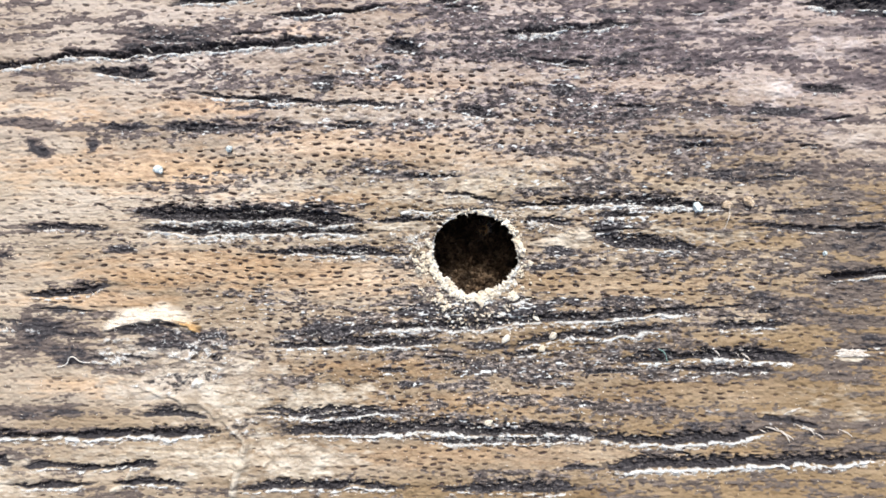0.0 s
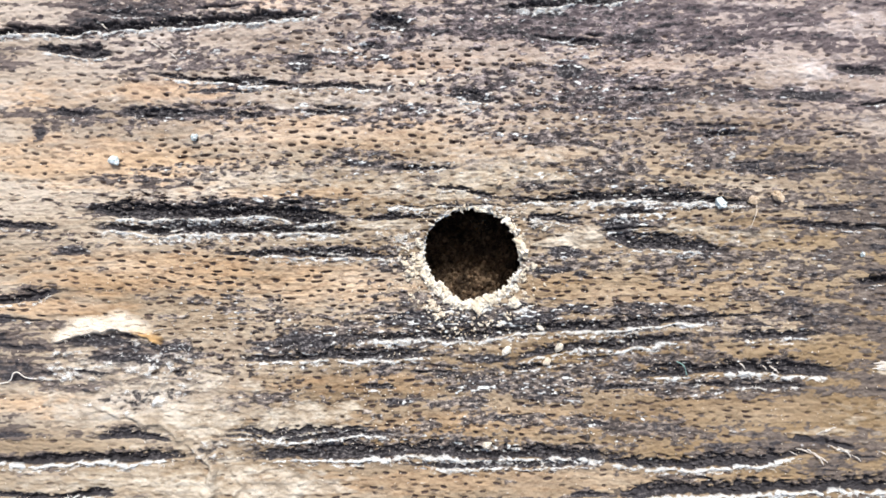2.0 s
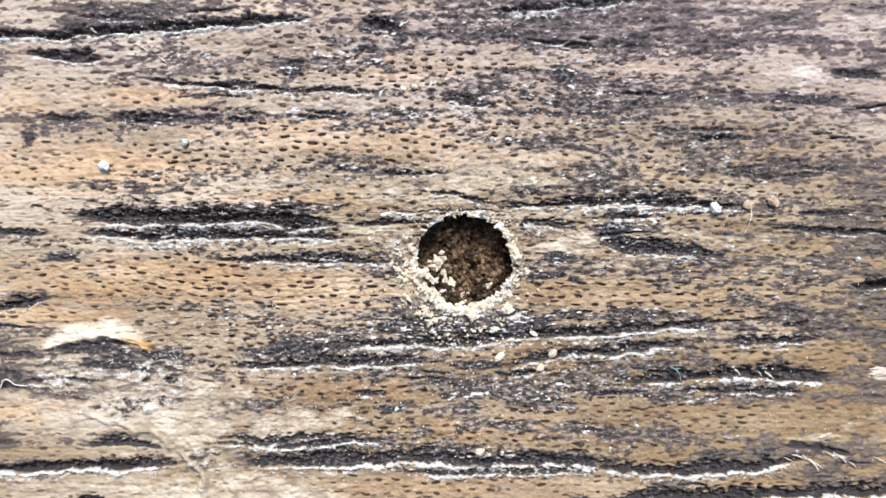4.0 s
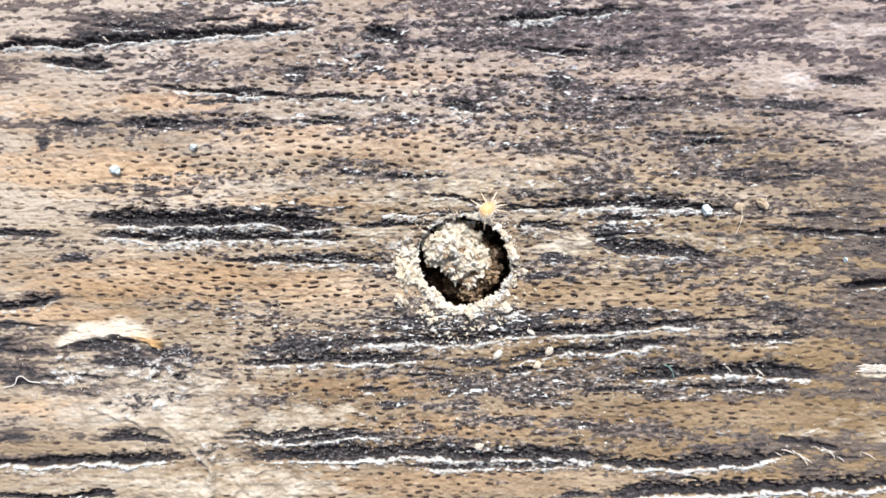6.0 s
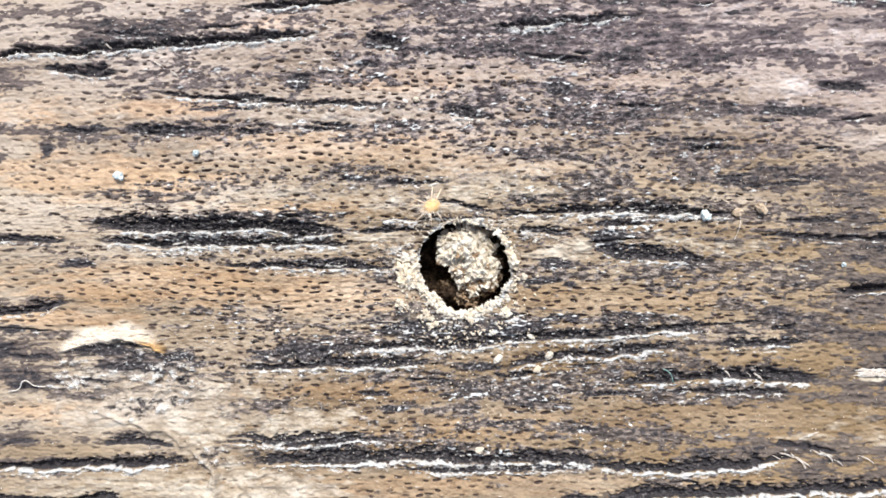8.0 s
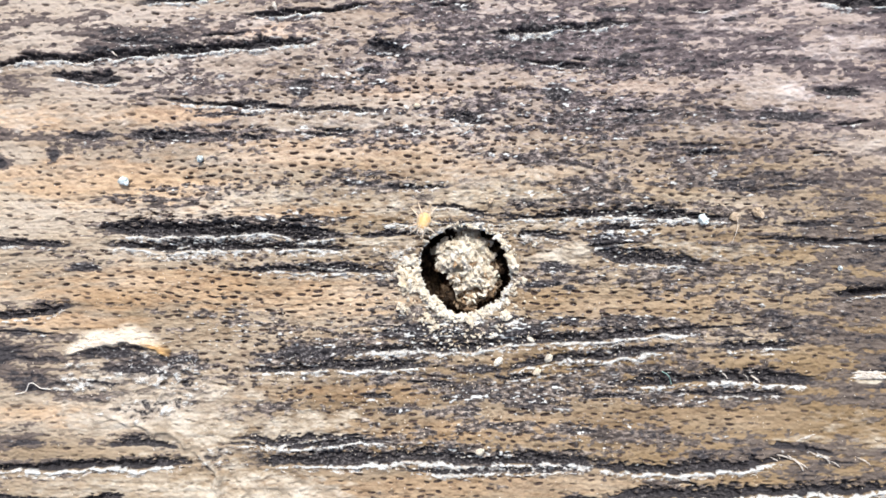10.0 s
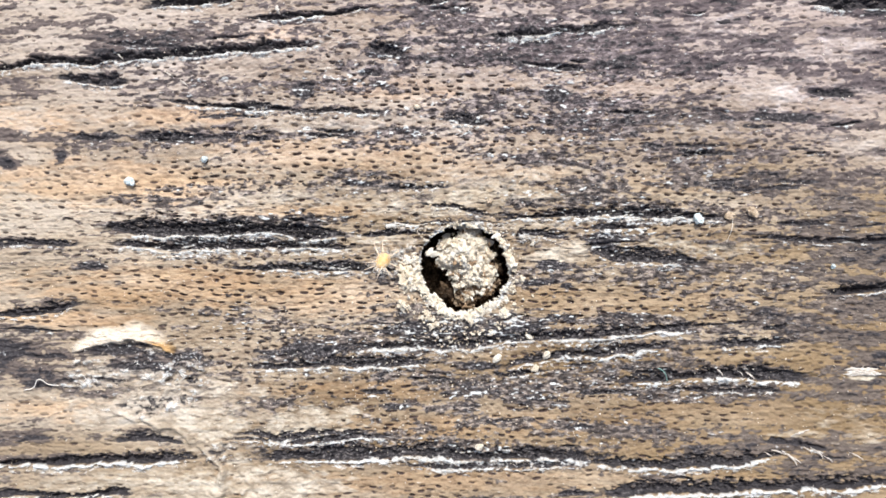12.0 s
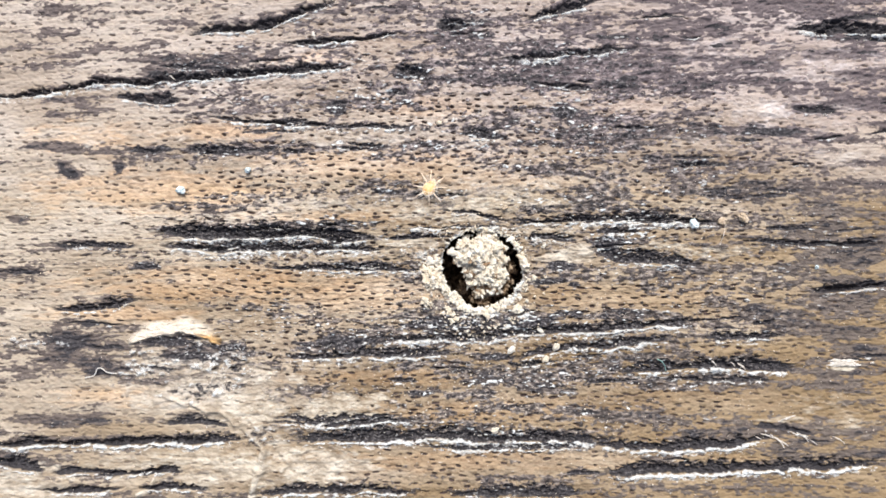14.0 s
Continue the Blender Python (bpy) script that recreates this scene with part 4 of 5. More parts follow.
rim_crumbs()
placed_crumb(2.33, 2.43, 0.42, TAN, "cream crumb on the grey wood beyond the hole", "wood_crumb", 0.9, 13)
placed_crumb(10.45, 1.72, 0.70, BLUE, "pale blue-white mineral crumb in a crack of the board", "mineral_crumb", 0.8, 1)
placed_crumb(11.68, 1.83, 0.52, TAN, "tan crumb beside a crack of the board", "tan_crumb", 1.0, 2)
placed_crumb(12.57, 1.96, 0.62, TAN, "tan crumb beside a crack of the board", "tan_crumb", 0.7, 3)
placed_crumb(-11.71, 3.27, 0.60, BLUE, "pale blue-white mineral crumb on bare tan wood", "mineral_crumb", 0.9, 4)
placed_crumb(-8.80, 4.12, 0.46, BLUE, "pale blue-white mineral crumb beside a small pit", "mineral_crumb", 0.9, 5)
placed_crumb(-0.49, 6.14, 0.38, FRASS, "cream crumb on the bare board", "wood_crumb", 1.0, 6)
placed_crumb(1.86, -7.16, 0.50, FRASS, "cream crumb on the edge of a long crack", "wood_crumb", 1.0, 7)
placed_crumb(2.59, -3.69, 0.55, FRASS, "cream crumb beside a crack below the hole", "wood_crumb", 0.8, 8)
placed_crumb(4.53, -3.58, 0.58, FRASS, "cream crumb beside a crack below the hole", "wood_crumb", 0.7, 9)
placed_crumb(4.08, -4.09, 0.42, FRASS, "cream crumb beside a crack below the hole", "wood_crumb", 1.0, 10)
placed_crumb(3.86, -2.87, 0.46, FRASS, "cream crumb beside a crack below the hole", "wood_crumb", 0.6, 11)
placed_crumb(15.72, -0.17, 0.30, BLUE, "pale blue-white mineral crumb on the board", "mineral_crumb", 1.0, 12)


def scatter(name, count, place, size, material, seed, label):
    """Countless tiny specks as one mesh: each a small uneven octahedron."""
    rng = random.Random(seed)
    verts, faces = [], []
    for _ in range(count):
        x, y = place(rng)
        if math.hypot(x - HOLE[0], y - HOLE[1]) < HOLE_R + 0.05:
            continue
        s, z, b = rng.uniform(*size), height_at(x, y), len(verts)
        turn = any_turn(rng).to_matrix()
        for v in ((1, 0, 0), (-1, 0, 0), (0, 1, 0), (0, -1, 0), (0, 0, 1), (0, 0, -1)):
            p = turn @ Vector(v) * s * rng.uniform(0.6, 1.2)
            verts.append((x + p.x, y + p.y, z + s * 0.4 + p.z))
        faces += [(b + i, b + j, b + k) for i, j, k in ((0, 2, 4), (2, 1, 4), (1, 3, 4), (3, 0, 4), (2, 0, 5), (1, 2, 5), (3, 1, 5), (0, 3, 5))]
    return tagged(link_mesh(name, verts, faces, material), label, "dust", kind="stuff")


scatter("hole_dust", 420, lambda r: (HOLE[0] + r.gauss(-0.1, 1.7), HOLE[1] + r.gauss(-0.6, 1.6)), (0.014, 0.052), DUST, 51, "fine cream wood dust round the hole")
scatter("rim_specks", 170, lambda r: (HOLE[0] + (1.85 + abs(r.gauss(0, 0.65))) * math.cos(q := r.gauss(3.9, 1.0)), HOLE[1] + (1.85 + abs(r.gauss(0, 0.65))) * math.sin(q)), (0.025, 0.075), DUST, 55, "coarse cream specks strewn about the hole")
scatter("board_dust", 2300, lambda r: (r.uniform(-20, 20), r.uniform(-11.8, 11.8)), (0.010, 0.036), DUST, 52, "fine pale dust lying in the grain of the board")


scatter("crack_dust", 280, lambda r: (r.gauss(0.4, 4.2), r.gauss(-4.4, 1.5)), (0.016, 0.055), DUST, 54, "pale wood dust fallen into the cracks near the hole")


def fibre_tuft(count, seed, where, name):
    """Short bleached fibres that stand out of the torn lips and the pale patches."""
    rng = random.Random(seed)
    lips = np.argwhere(where & (np.abs(GX) < 20.2) & (np.abs(GY) < 11.8))
    verts, faces = [], []
    for _ in range(count):
        j, i = lips[rng.randrange(len(lips))]
        p = Vector((GX[j, i], GY[j, i], HEIGHT[j, i] - 0.01))
        if math.hypot(p.x - HOLE[0], p.y - HOLE[1]) < HOLE_R + 0.1:
            continue
        a = rng.gauss(0, 0.6) + (math.pi if rng.random() < 0.5 else 0)
        d = Vector((math.cos(a), math.sin(a), rng.uniform(-0.1, 0.35)))
        length, w = rng.uniform(0.04, 0.15), rng.uniform(0.007, 0.015)
        side = d.cross((0, 0, 1)).normalized() * w
        bend = Vector((0, rng.uniform(-0.12, 0.12), rng.uniform(-0.05, 0.08))) * length
        b = len(verts)
        for s, k in ((0, 1.0), (0.5, 0.8), (1, 0.25)):
            q = p + d * length * s + bend * s * s
            for o in (side * k, -side * k, Vector((0, 0, w * 1.3 * k))):
                verts.append(tuple(q + o))
        for s in (0, 3):
            for u, v in ((0, 1), (1, 2), (2, 0)):
                faces.append((b + s + u, b + s + v, b + s + 3 + v, b + s + 3 + u))
    tagged(link_mesh(name, verts, faces, FIBRE, board), kind="stuff")


fibre_tuft(11000, 53, LIP > 0.4, "fibre_fuzz")
fibre_tuft(260, 57, CURL > 0.45, "curl_fuzz")


def splinter(x, y, length, width, turn, lift=0.15):
    """A raised sliver of torn wood: thin, uneven and frayed to a point at both ends."""
    rng = random.Random(int(x * 1000 + y * 100))
    bm = bmesh.new()
    rings = []
    for k in range(11):
        s = k / 10
        w = 0.75 * width * math.sin(math.pi * min(0.98, max(0.02, s))) ** 0.6 * rng.uniform(0.55, 1.25)
        c = Vector(((s - 0.5) * length * 1.15, 0.08 * length * math.sin(3 * s) + rng.uniform(-0.25, 0.25) * width, lift * math.sin(math.pi * s) * rng.uniform(0.7, 1.0)))
        rings.append([bm.verts.new(c + Vector((0, w * math.cos(q), 0.5 * w * math.sin(q)))) for q in (0.4, 1.6, 2.7, 3.9, 5.2)])
    for p, q in zip(rings, rings[1:]):
        for k in range(5):
            bm.faces.new((p[k], p[(k + 1) % 5], q[(k + 1) % 5], q[k]))
    bm.faces.new(rings[0]), bm.faces.new(rings[-1][::-1])
    bmesh.ops.recalc_face_normals(bm, faces=bm.faces)
    ob = part("splinter", bm, FIBRE, board)
    ob.matrix_basis = pose(x * MM, y * MM, (height_at(x, y) - 0.02) * MM, 0, 0, turn)


splinter(13.98, -7.65, 0.75, 0.055, -45)
splinter(14.25, -7.75, 0.55, 0.04, -35)
splinter(15.09, -7.48, 0.60, 0.05, -40)
splinter(13.55, -7.45, 0.70, 0.05, -20)
splinter(12.54, -4.46, 0.50, 0.06, -40)
splinter(11.3, -4.30, 0.40, 0.04, -45)
splinter(14.43, -6.70, 0.70, 0.06, 20)
for k in range(9):
    splinter(16.60 + 0.07 * k, -4.26 - 0.03 * (k * 5 % 7), 0.7 + 0.08 * (k * 3 % 5), 0.10, -8 + 2.5 * (k * 4 % 6), 0.07)
splinter(14.7, -7.35, 0.45, 0.035, -38)
splinter(13.2, -7.55, 0.5, 0.035, -28)
splinter(15.5, -7.7, 0.4, 0.035, -35)
splinter(16.6, -7.6, 0.6, 0.04, -30)
splinter(12.2, -4.40, 0.3, 0.03, -50)
splinter(-12.2, 8.22, 0.35, 0.06, -40)
splinter(-5.9, 10.0, 0.35, 0.12, 110)
splinter(-10.2, 7.45, 0.5, 0.04, -35)
splinter(-9.6, 7.1, 0.45, 0.04, -40)


def thread(points, radius, material, label):
    """A thin hair lying over the board."""
    cu = bpy.data.curves.new("thread", "CURVE")
    cu.dimensions, cu.bevel_depth, cu.bevel_resolution = "3D", radius * MM, 1
    sp = cu.splines.new("BEZIER")
    sp.bezier_points.add(len(points) - 1)
    for bp, (x, y, z) in zip(sp.bezier_points, points):
        bp.co = (x * MM, y * MM, (height_at(x, y) + z) * MM)
        bp.handle_left_type = bp.handle_right_type = "AUTO"
    cu.materials.append(material)
    tagged(new("thread", cu), label, "thread")


thread([(8.87, -4.11, 0.02), (9.10, -4.25, 0.20), (9.27, -4.63, 0.02)], 0.022, THREAD, "short teal hair bridging a dark crack")
thread([(-15.9, -4.86, 0.02), (-15.5, -4.75, 0.15), (-15.23, -4.42, 0.25), (-14.9, -4.62, 0.15), (-14.56, -4.69, 0.02)], 0.022, HAIR, "curled white hair lying on the board")
thread([(11.84, 1.67, 0.05), (11.72, 1.30, 0.22), (11.56, 0.78, 0.02)], 0.008, HAIR, "thin white hair between two cracks")


# ---- what is pushed up in the hole ----
def frass_bed():
    """A round, uneven bed of brown crumbs that fills the gallery from wall to wall."""
    rng = random.Random(71)
    bm = bmesh.new()
    made = bmesh.ops.create_cone(bm, cap_ends=True, segments=40, radius1=1.85, radius2=1.95, depth=0.8)["verts"]
    bmesh.ops.translate(bm, verts=made, vec=(0, 0, -0.85))
    thing = part("frass_bed", bm, BROWN_FRASS, None)
    verts, faces = [], []
    ball = [(v.co.copy(), ) for v in bmesh_ball()]
    for _ in range(4600):
        a, rr = rng.uniform(0, 6.28), 1.98 * math.sqrt(rng.random())
        s = 0.022 + 0.10 * rng.random() ** 3
        x, y = rr * math.cos(a), rr * math.sin(a)
        c = Vector((x, y, -0.10 + 0.40 * noise.noise((1.3 * x, 1.3 * y, 3.0)) + 0.28 * noise.noise((3.6 * x, 3.6 * y, 9.0)) + rng.uniform(-0.08, 0.06)))
        turn, b = any_turn(rng).to_matrix(), len(verts)
        for (v,) in ball:
            verts.append(tuple(c + turn @ v * s * rng.uniform(0.5, 1.35)))
        faces += [tuple(b + k for k in f) for f in BALL_FACES]
    tagged(link_mesh("crumb_layer", verts, faces, BROWN_FRASS, thing), kind="stuff")
    return tagged(thing, "bed of brown chewed wood crumbs inside the bored hole", "frass")


def bmesh_ball():
    bm = bmesh.new()
    bmesh.ops.create_icosphere(bm, subdivisions=1, radius=1.0)
    bm.verts.ensure_lookup_table()
    BALL_FACES[:] = [tuple(v.index for v in f.verts) for f in bm.faces]
    return bm.verts


BALL_FACES = []


def frass_clump(seed, count, lobes, label, kinds):
    """A loose ball of crumbs stuck together: a lumpy core and single crumbs all over it, brown ones among them."""
    rng = random.Random(seed)
    thing = new("frass_clump")
    for x, y, z, r, pale in lobes:
        bm = bmesh.new()
        bmesh.ops.create_icosphere(bm, subdivisions=3, radius=r * 0.72)
        for v in bm.verts:
            v.co *= 1 + 0.30 * noise.noise(v.co * 2.6 + Vector((seed, x, y))) + 0.35 * noise.noise(v.co * 8.0)
            v.co += Vector((x, y, z))
        part("lump", bm, kinds[0][0].materials[0] if pale > 0.5 else kinds[1][0].materials[0], thing)
    crust = {0: [], 1: []}
    for k in range(count):
        x, y, z, r, pale = rng.choices(lobes, [l[3] ** 2 for l in lobes])[0]
        d = Vector((rng.gauss(0, 1), rng.gauss(0, 1), rng.gauss(0.6, 1))).normalized()
        lump = 1 + 0.30 * noise.noise(d * r * 2.6 + Vector((seed, x, y)))
        p = Vector((x, y, z)) + d * r * rng.uniform(0.66, 0.98) * lump
        brown, size = rng.random() > pale, 0.06 + 0.44 * rng.random() ** 2.4 if k >= 280 else 0.12 + 0.40 * rng.random() ** 1.5
        if k < 280:
            crumb(kinds[brown][k % 8], p.x, p.y, p.z, size, rng, "crumb", rng.uniform(0.6, 1.0)).parent = thing
        else:
            crust[brown].append((p, size))
    joined_crumbs("pale_crust", crust[0], kinds[2], rng, thing)
    joined_crumbs("brown_crust", crust[1], kinds[3], rng, thing)
    return tagged(thing, label, "frass")


# ---- the mite ----
def build_mite():
    thing = new("mite")
    bm = bmesh.new()
    bmesh.ops.create_icosphere(bm, subdivisions=3, radius=1.0)
    for v in bm.verts:
        x = v.co.x
        v.co = Vector((0.36 * x, 0.27 * v.co.y * (1 - 0.18 * x), 0.22 * v.co.z * (1 - 0.15 * x)))
        v.co *= 1 + 0.06 * noise.noise(v.co * 9)
    for f in bm.faces:
        f.smooth = True
    body = part("body", bm, MITE, thing, "rounded orange body")
    bm = bmesh.new()
    bmesh.ops.create_icosphere(bm, subdivisions=2, radius=0.09)
    bmesh.ops.translate(bm, verts=bm.verts, vec=(0.37, 0, -0.03))
    part("head", bm, LEG, thing)
    legs = []
    for side in (1, -1):
        for k in range(4):
            a = radians((25, 60, 110, 150)[k]) * side
            bm = bmesh.new()
            joints = [(0.0, 0.0), (0.16, 0.10), (0.36, 0.06), (0.58, -0.17)]
            rings = []
            for (r, z), w in zip(joints, (0.035, 0.032, 0.025, 0.012)):
                rings.append([bm.verts.new((r, w * math.cos(q), z + w * math.sin(q))) for q in (0, 1.26, 2.51, 3.77, 5.03)])
            for p, q in zip(rings, rings[1:]):
                for s in range(5):
                    bm.faces.new((p[s], p[(s + 1) % 5], q[(s + 1) % 5], q[s]))
            bm.faces.new(rings[-1][::-1])
            bmesh.ops.recalc_face_normals(bm, faces=bm.faces)
            leg = part("leg", bm, LEG, thing, "thin pale leg")
            base = (0.22 * math.cos(a) * MM, 0.17 * math.sin(a) * MM, -0.04 * MM, math.degrees(a))
            leg.matrix_basis = pose(base[0], base[1], base[2], 0, 0, base[3])
            legs.append((leg, base, k, side))
    rng = random.Random(81)
    verts, faces = [], []
    for _ in range(190):
        a, e = rng.uniform(0, 6.28), rng.uniform(0.05, 1.1)
        d = Vector((math.cos(a) * math.cos(e), math.sin(a) * math.cos(e), math.sin(e)))
        p = Vector((0.345 * d.x, 0.26 * d.y, 0.20 * d.z))
        length, w = rng.uniform(0.10, 0.46), 0.0055
        side = d.cross((0.3, 0.2, 1)).normalized() * w
        up = d.cross(side).normalized() * w
        b = len(verts)
        verts += [tuple(p + side), tuple(p - side), tuple(p + up), tuple(p + d * length)]
        faces += [(b, b + 1, b + 3), (b + 1, b + 2, b + 3), (b + 2, b, b + 3)]
    tagged(link_mesh("bristles", verts, faces, HAIR, body), "long white bristles")
    return tagged(thing, "tiny orange mite with long white bristles on the board", "mite"), legs


bed = frass_bed()
clump = frass_clump(91, 1500, [(-0.05, 0.42, 0.10, 0.74, 0.98), (0.32, -0.42, -0.10, 0.62, 0.94), (-0.62, 0.22, -0.22, 0.48, 0.95), (0.28, 1.02, -0.18, 0.46, 0.92), (0.62, -0.98, -0.36, 0.46, 0.80),
                               (-0.28, -0.42, -0.35, 0.46, 0.85), (0.72, 0.20, -0.25, 0.48, 0.88), (-0.74, 0.74, -0.15, 0.32, 0.95), (-0.95, -0.05, -0.30, 0.26, 0.9), (0.02, 1.32, -0.25, 0.32, 0.9),
                               (0.56, 0.72, -0.02, 0.42, 0.95), (-0.12, -0.86, -0.32, 0.36, 0.85), (0.92, -0.48, -0.25, 0.42, 0.88), (0.20, -1.30, -0.45, 0.30, 0.8)],
                    "loose ball of pale cream wood crumbs pushed up in the hole", (CRUMBS, TAN_CRUMBS, SMALL, SMALL_TAN))
rubble = frass_clump(93, 1200, [(0.98, 0.10, -0.45, 0.62, 0.30), (0.92, -0.62, -0.40, 0.56, 0.45), (0.30, -1.12, -0.55, 0.60, 0.40), (0.72, 0.86, -0.60, 0.56, 0.22),
                               (-0.35, -1.05, -0.95, 0.50, 0.15), (-0.20, 1.15, -0.85, 0.55, 0.25), (0.45, 0.0, -0.75, 0.70, 0.35)],
                     "loose brown and tan wood crumbs packed in the hole", (TAN_CRUMBS, BROWN_CRUMBS, SMALL_TAN, SMALL_BROWN))
mite, mite_legs = build_mite()


def late_crumbs():
    """Crumbs that spill over the rim while the ball is pushed up."""
    rng = random.Random(95)
    out = []
    for k in range(38):
        a = radians(rng.gauss(189, 10) if k < 30 else rng.gauss(210, 2))
        rr = hole_radius(a) + (rng.uniform(-0.04, 0.75) if k < 30 else rng.uniform(0.95, 1.20))
        size = rng.uniform(0.16, 0.52)
        x, y = HOLE[0] + rr * math.cos(a), HOLE[1] + rr * math.sin(a)
        ob = crumb(rng.choice(CRUMBS), x, y, 0, size, rng, "spilled_crumb")
        tagged(ob, "pale cream crumb of chewed wood spilled over the rim", "crumb", "crumbs spilled from the hole")
        inner = (HOLE[0] + 0.75 * math.cos(a * 3), HOLE[1] + 0.75 * math.sin(a * 3))
        out.append((ob, inner, (x, y, height_at(x, y) + size * 0.25), rng.uniform(3.6, 4.7)))
    return out


spilled = late_crumbs()
flake = tagged(crumb(CRUMBS[3], 0, 0, 0, 0.62, random.Random(96), "wood_flake", 0.5), "pale flake of wood stuck to the wall of the hole", "flake")


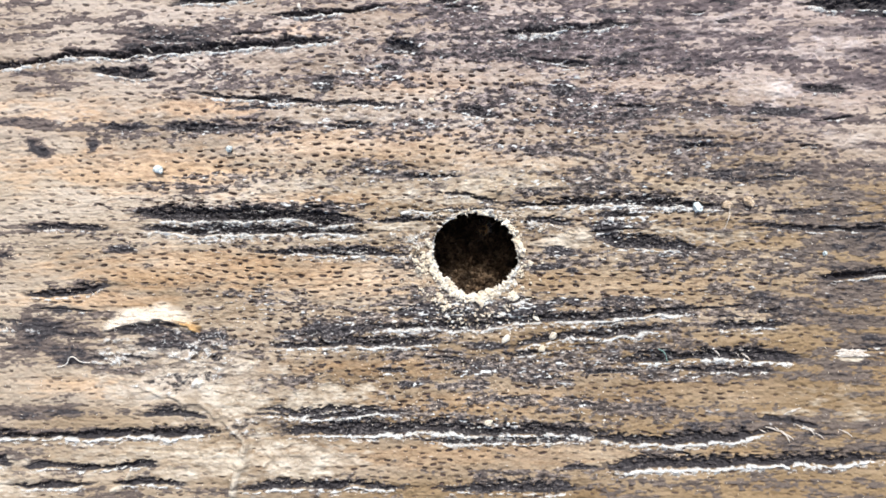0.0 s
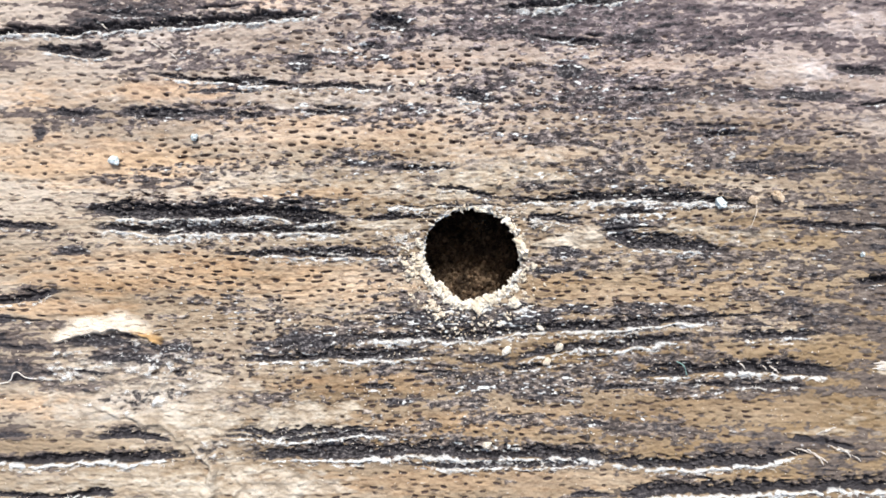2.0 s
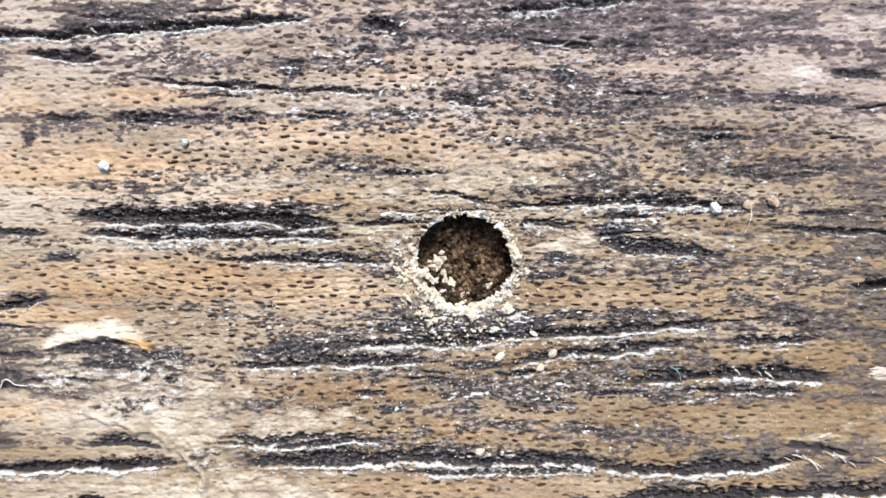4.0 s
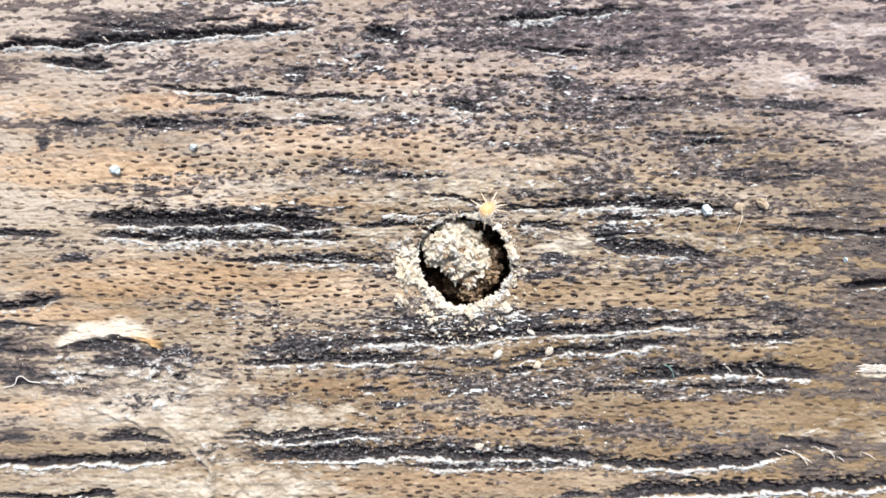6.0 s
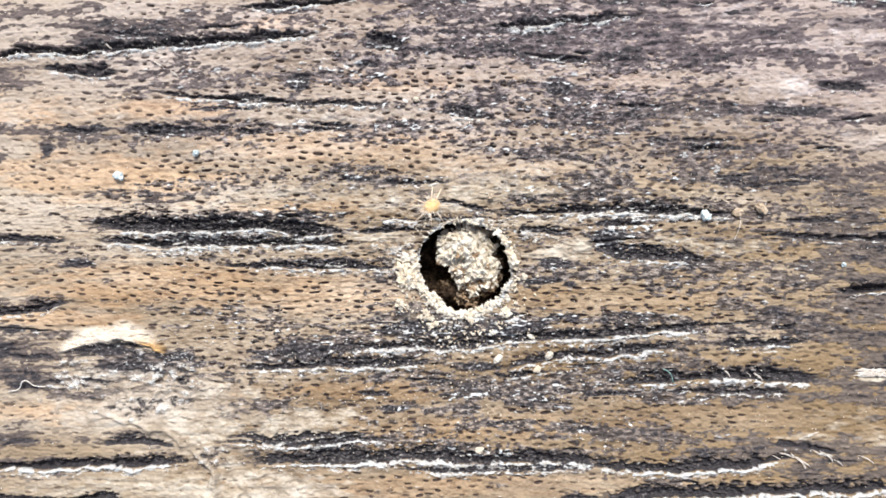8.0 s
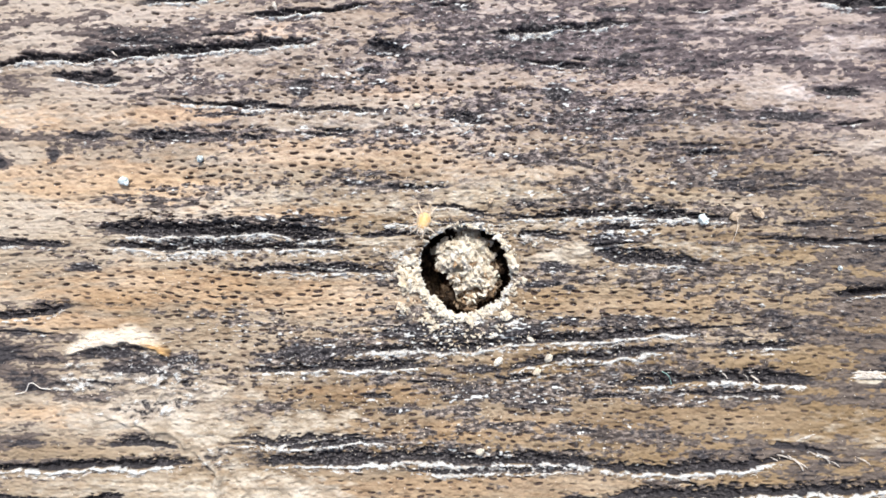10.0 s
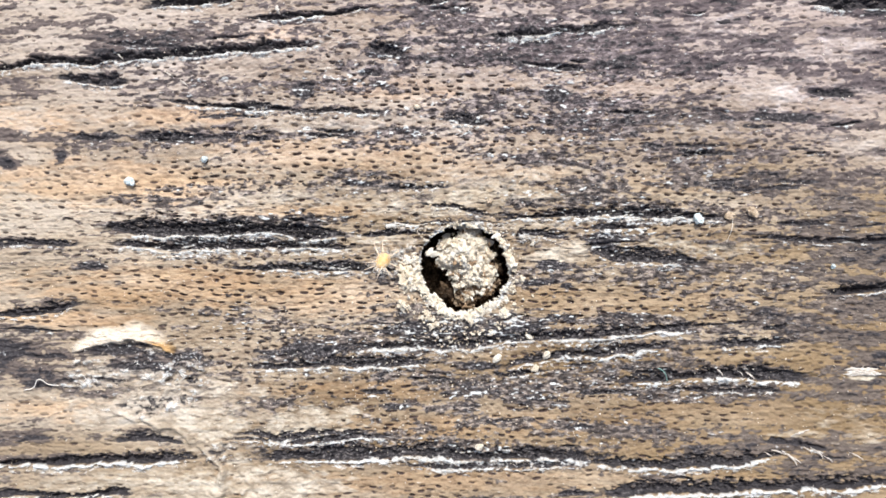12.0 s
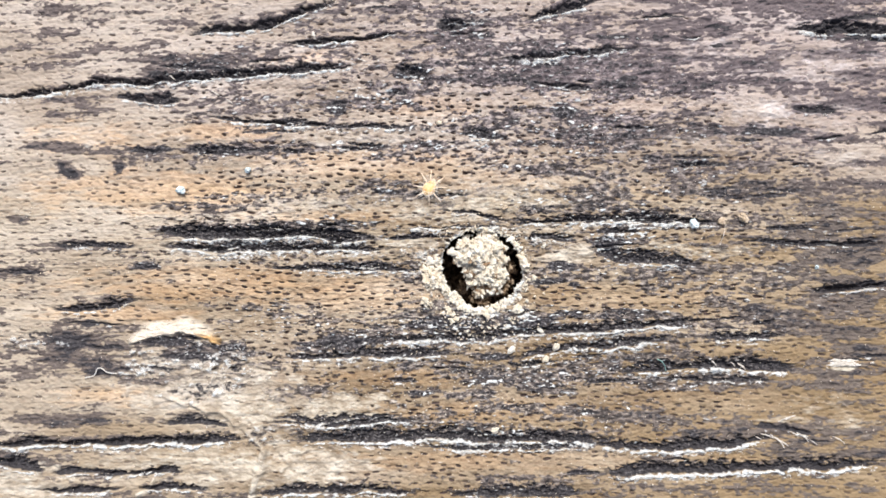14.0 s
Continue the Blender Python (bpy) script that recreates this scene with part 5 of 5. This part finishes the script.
def motions():
    hx, hy = HOLE
    walk(bed, [(t, pose(hx * MM, hy * MM, z * MM, rx, 0, rz)) for t, z, rx, rz in (
        (0.0, -4.3, -20, 0), (2.1, -4.0, -18, 2), (2.5, -2.5, -8, 6), (2.8, -1.7, 4, 14), (3.2, -1.2, 6, 24), (4.0, -1.3, 6, 40),
        (5.0, -2.4, 2, 60), (5.6, -2.7, 2, 62), (6.5, -3.0, 0, 70), (14.0, -2.9, 0, 80))])
    walk(clump, [(t, pose(x * MM, y * MM, z * MM, rx, ry, rz)) for t, x, y, z, rx, ry, rz in (
        (0.0, hx, hy, -7.2, 10, -14, 90), (2.4, hx, hy, -7.2, 10, -14, 90), (3.2, hx, hy, -5.0, 10, -14, 60), (4.3, 1.1, -0.1, -1.9, 8, -10, 36),
        (5.3, 0.86, 0.08, -0.50, 6, 4, 30), (5.6, 0.85, 0.10, -0.55, 4, 6, 28), (6.0, 0.98, 0.16, -0.75, 2, 4, 22), (6.5, 1.84, 0.30, -1.25, 0, 26, 10),
        (7.0, 1.88, 0.32, -1.25, 0, 28, 8), (7.5, 1.72, 0.30, -1.12, -3, 20, 8), (8.0, 1.44, 0.18, -0.85, -4, 6, 6), (10.3, 1.36, 0.02, -1.00, 0, 3, 4),
        (11.5, 1.36, 0.02, -0.95, 2, 2, 2), (12.5, 1.38, 0.10, -0.62, 3, 2, 0), (13.0, 1.35, 0.10, -0.48, 3, 1, -2), (13.5, 1.30, 0.10, -0.36, 3, 0, -4), (14.0, 1.26, 0.08, -0.30, 3, 0, -6))])
    walk(rubble, [(t, pose(x * MM, y * MM, z * MM, rx, 0, rz)) for t, x, y, z, rx, rz in (
        (0.0, hx, hy, -7.6, 0, -40), (2.4, hx, hy, -7.6, 0, -40), (3.2, hx, hy, -5.6, 0, -30), (4.3, hx, hy, -2.4, 2, -14), (5.3, 1.30, -0.22, -0.95, 2, 4),
        (6.0, 1.30, -0.22, -1.05, 2, 4), (6.5, 1.32, -0.20, -1.25, 0, 0), (8.0, 1.32, -0.20, -1.15, 0, -4), (10.3, 1.30, -0.24, -1.20, 0, -6), (12.0, 1.30, -0.22, -1.10, 0, -8), (14.0, 1.28, -0.20, -0.85, 0, -10))])
    for ob, (ix, iy), (x, y, z), t0 in spilled:
        size, turn = ob.scale.copy(), ob.rotation_euler.to_matrix().to_4x4()
        at = [(0.0, ix, iy, -5.0), (2.4, ix, iy, -5.0), (t0 - 0.4, ix, iy, -2.0), (t0, (ix + x) / 2, (iy + y) / 2, 0.35), (t0 + 0.3, x, y, z), (14.0, x, y, z)]
        walk(ob, [(t, Matrix.Translation((a * MM, b * MM, c * MM)) @ turn) for t, a, b, c in at])
        ob.scale = size
    size = flake.scale.copy()
    walk(flake, [(t, pose(x * MM, y * MM, z * MM, 80, 0, a)) for t, x, y, z, a in (
        (0.0, hx, hy, -7.0, 0), (5.0, 0.5, 0.2, -4.0, 0), (10.3, 0.12, 0.55, -1.4, 10), (11.5, 0.0, 0.42, -0.45, 4), (12.5, -0.02, 0.45, -0.30, 0), (14.0, 0.0, 0.55, -0.25, -6))])
    flake.scale = size
    for k, (ob, p) in enumerate(FALLING):
        turn = ob.rotation_euler.to_matrix().to_4x4()
        size, t0 = ob.scale.copy(), 3.4 + 1.5 * (k * 0.618 % 1)
        inner = (HOLE[0] + (p.x - HOLE[0]) * 0.72, HOLE[1] + (p.y - HOLE[1]) * 0.72)
        at = [(0.0, p.x, p.y, p.z), (t0, p.x, p.y, p.z), (t0 + 0.2, *inner, -0.6), (t0 + 0.5, *inner, -3.6), (14.0, *inner, -3.6)]
        walk(ob, [(t, Matrix.Translation((a * MM, b * MM, c * MM)) @ turn) for t, a, b, c in (at if k % 4 else [at[0], (14.0, p.x, p.y, p.z)])])
        ob.scale = size
    steps_of_mite = (
        (5.3, 2.23, 1.59, 60), (5.6, 2.28, 1.72, 50), (6.0, 2.21, 1.75, 45), (6.5, 2.05, 1.82, 25), (7.0, 1.71, 2.12, 130), (7.5, 0.88, 2.34, 165), (8.0, 0.08, 2.07, 205),
        (8.2, -0.10, 1.83, 220), (10.3, -0.32, 1.60, 250), (10.7, -0.61, 1.26, 235), (11.1, -0.78, 1.14, 230), (11.5, -1.46, 0.85, 220), (12.0, -1.85, 0.11, 235),
        (12.5, -1.44, 0.81, 175), (13.0, -1.95, 1.69, 130), (13.5, -1.53, 2.41, 85), (14.0, -0.91, 3.30, 60))
    rows = [(0.0, 1.9, 0.9, -5.0, 90), (3.3, 1.9, 0.9, -5.0, 90), (4.3, 2.05, 1.15, -1.2, 80), (4.6, 2.05, 1.25, -0.2, 75), (4.9, 2.1, 1.4, 0.25, 70)]
    rows += [(t, x, y, height_at(x, y) + 0.24, heading) for t, x, y, heading in steps_of_mite]
    walk(mite, [(t, pose(x * MM, y * MM, z * MM, 0, 0, h)) for t, x, y, z, h in rows])
    for leg, (x, y, z, a), k, side in mite_legs:
        beat = [(0.0, 0.0)] + [(4.8 + 0.25 * n, 14 * side * (1 if (n + k + (side > 0)) % 2 else -1)) for n in range(37)] + [(14.0, 0.0)]
        walk(leg, [(t, pose(x, y, z, 0, 0, a + s)) for t, s in beat])


motions()
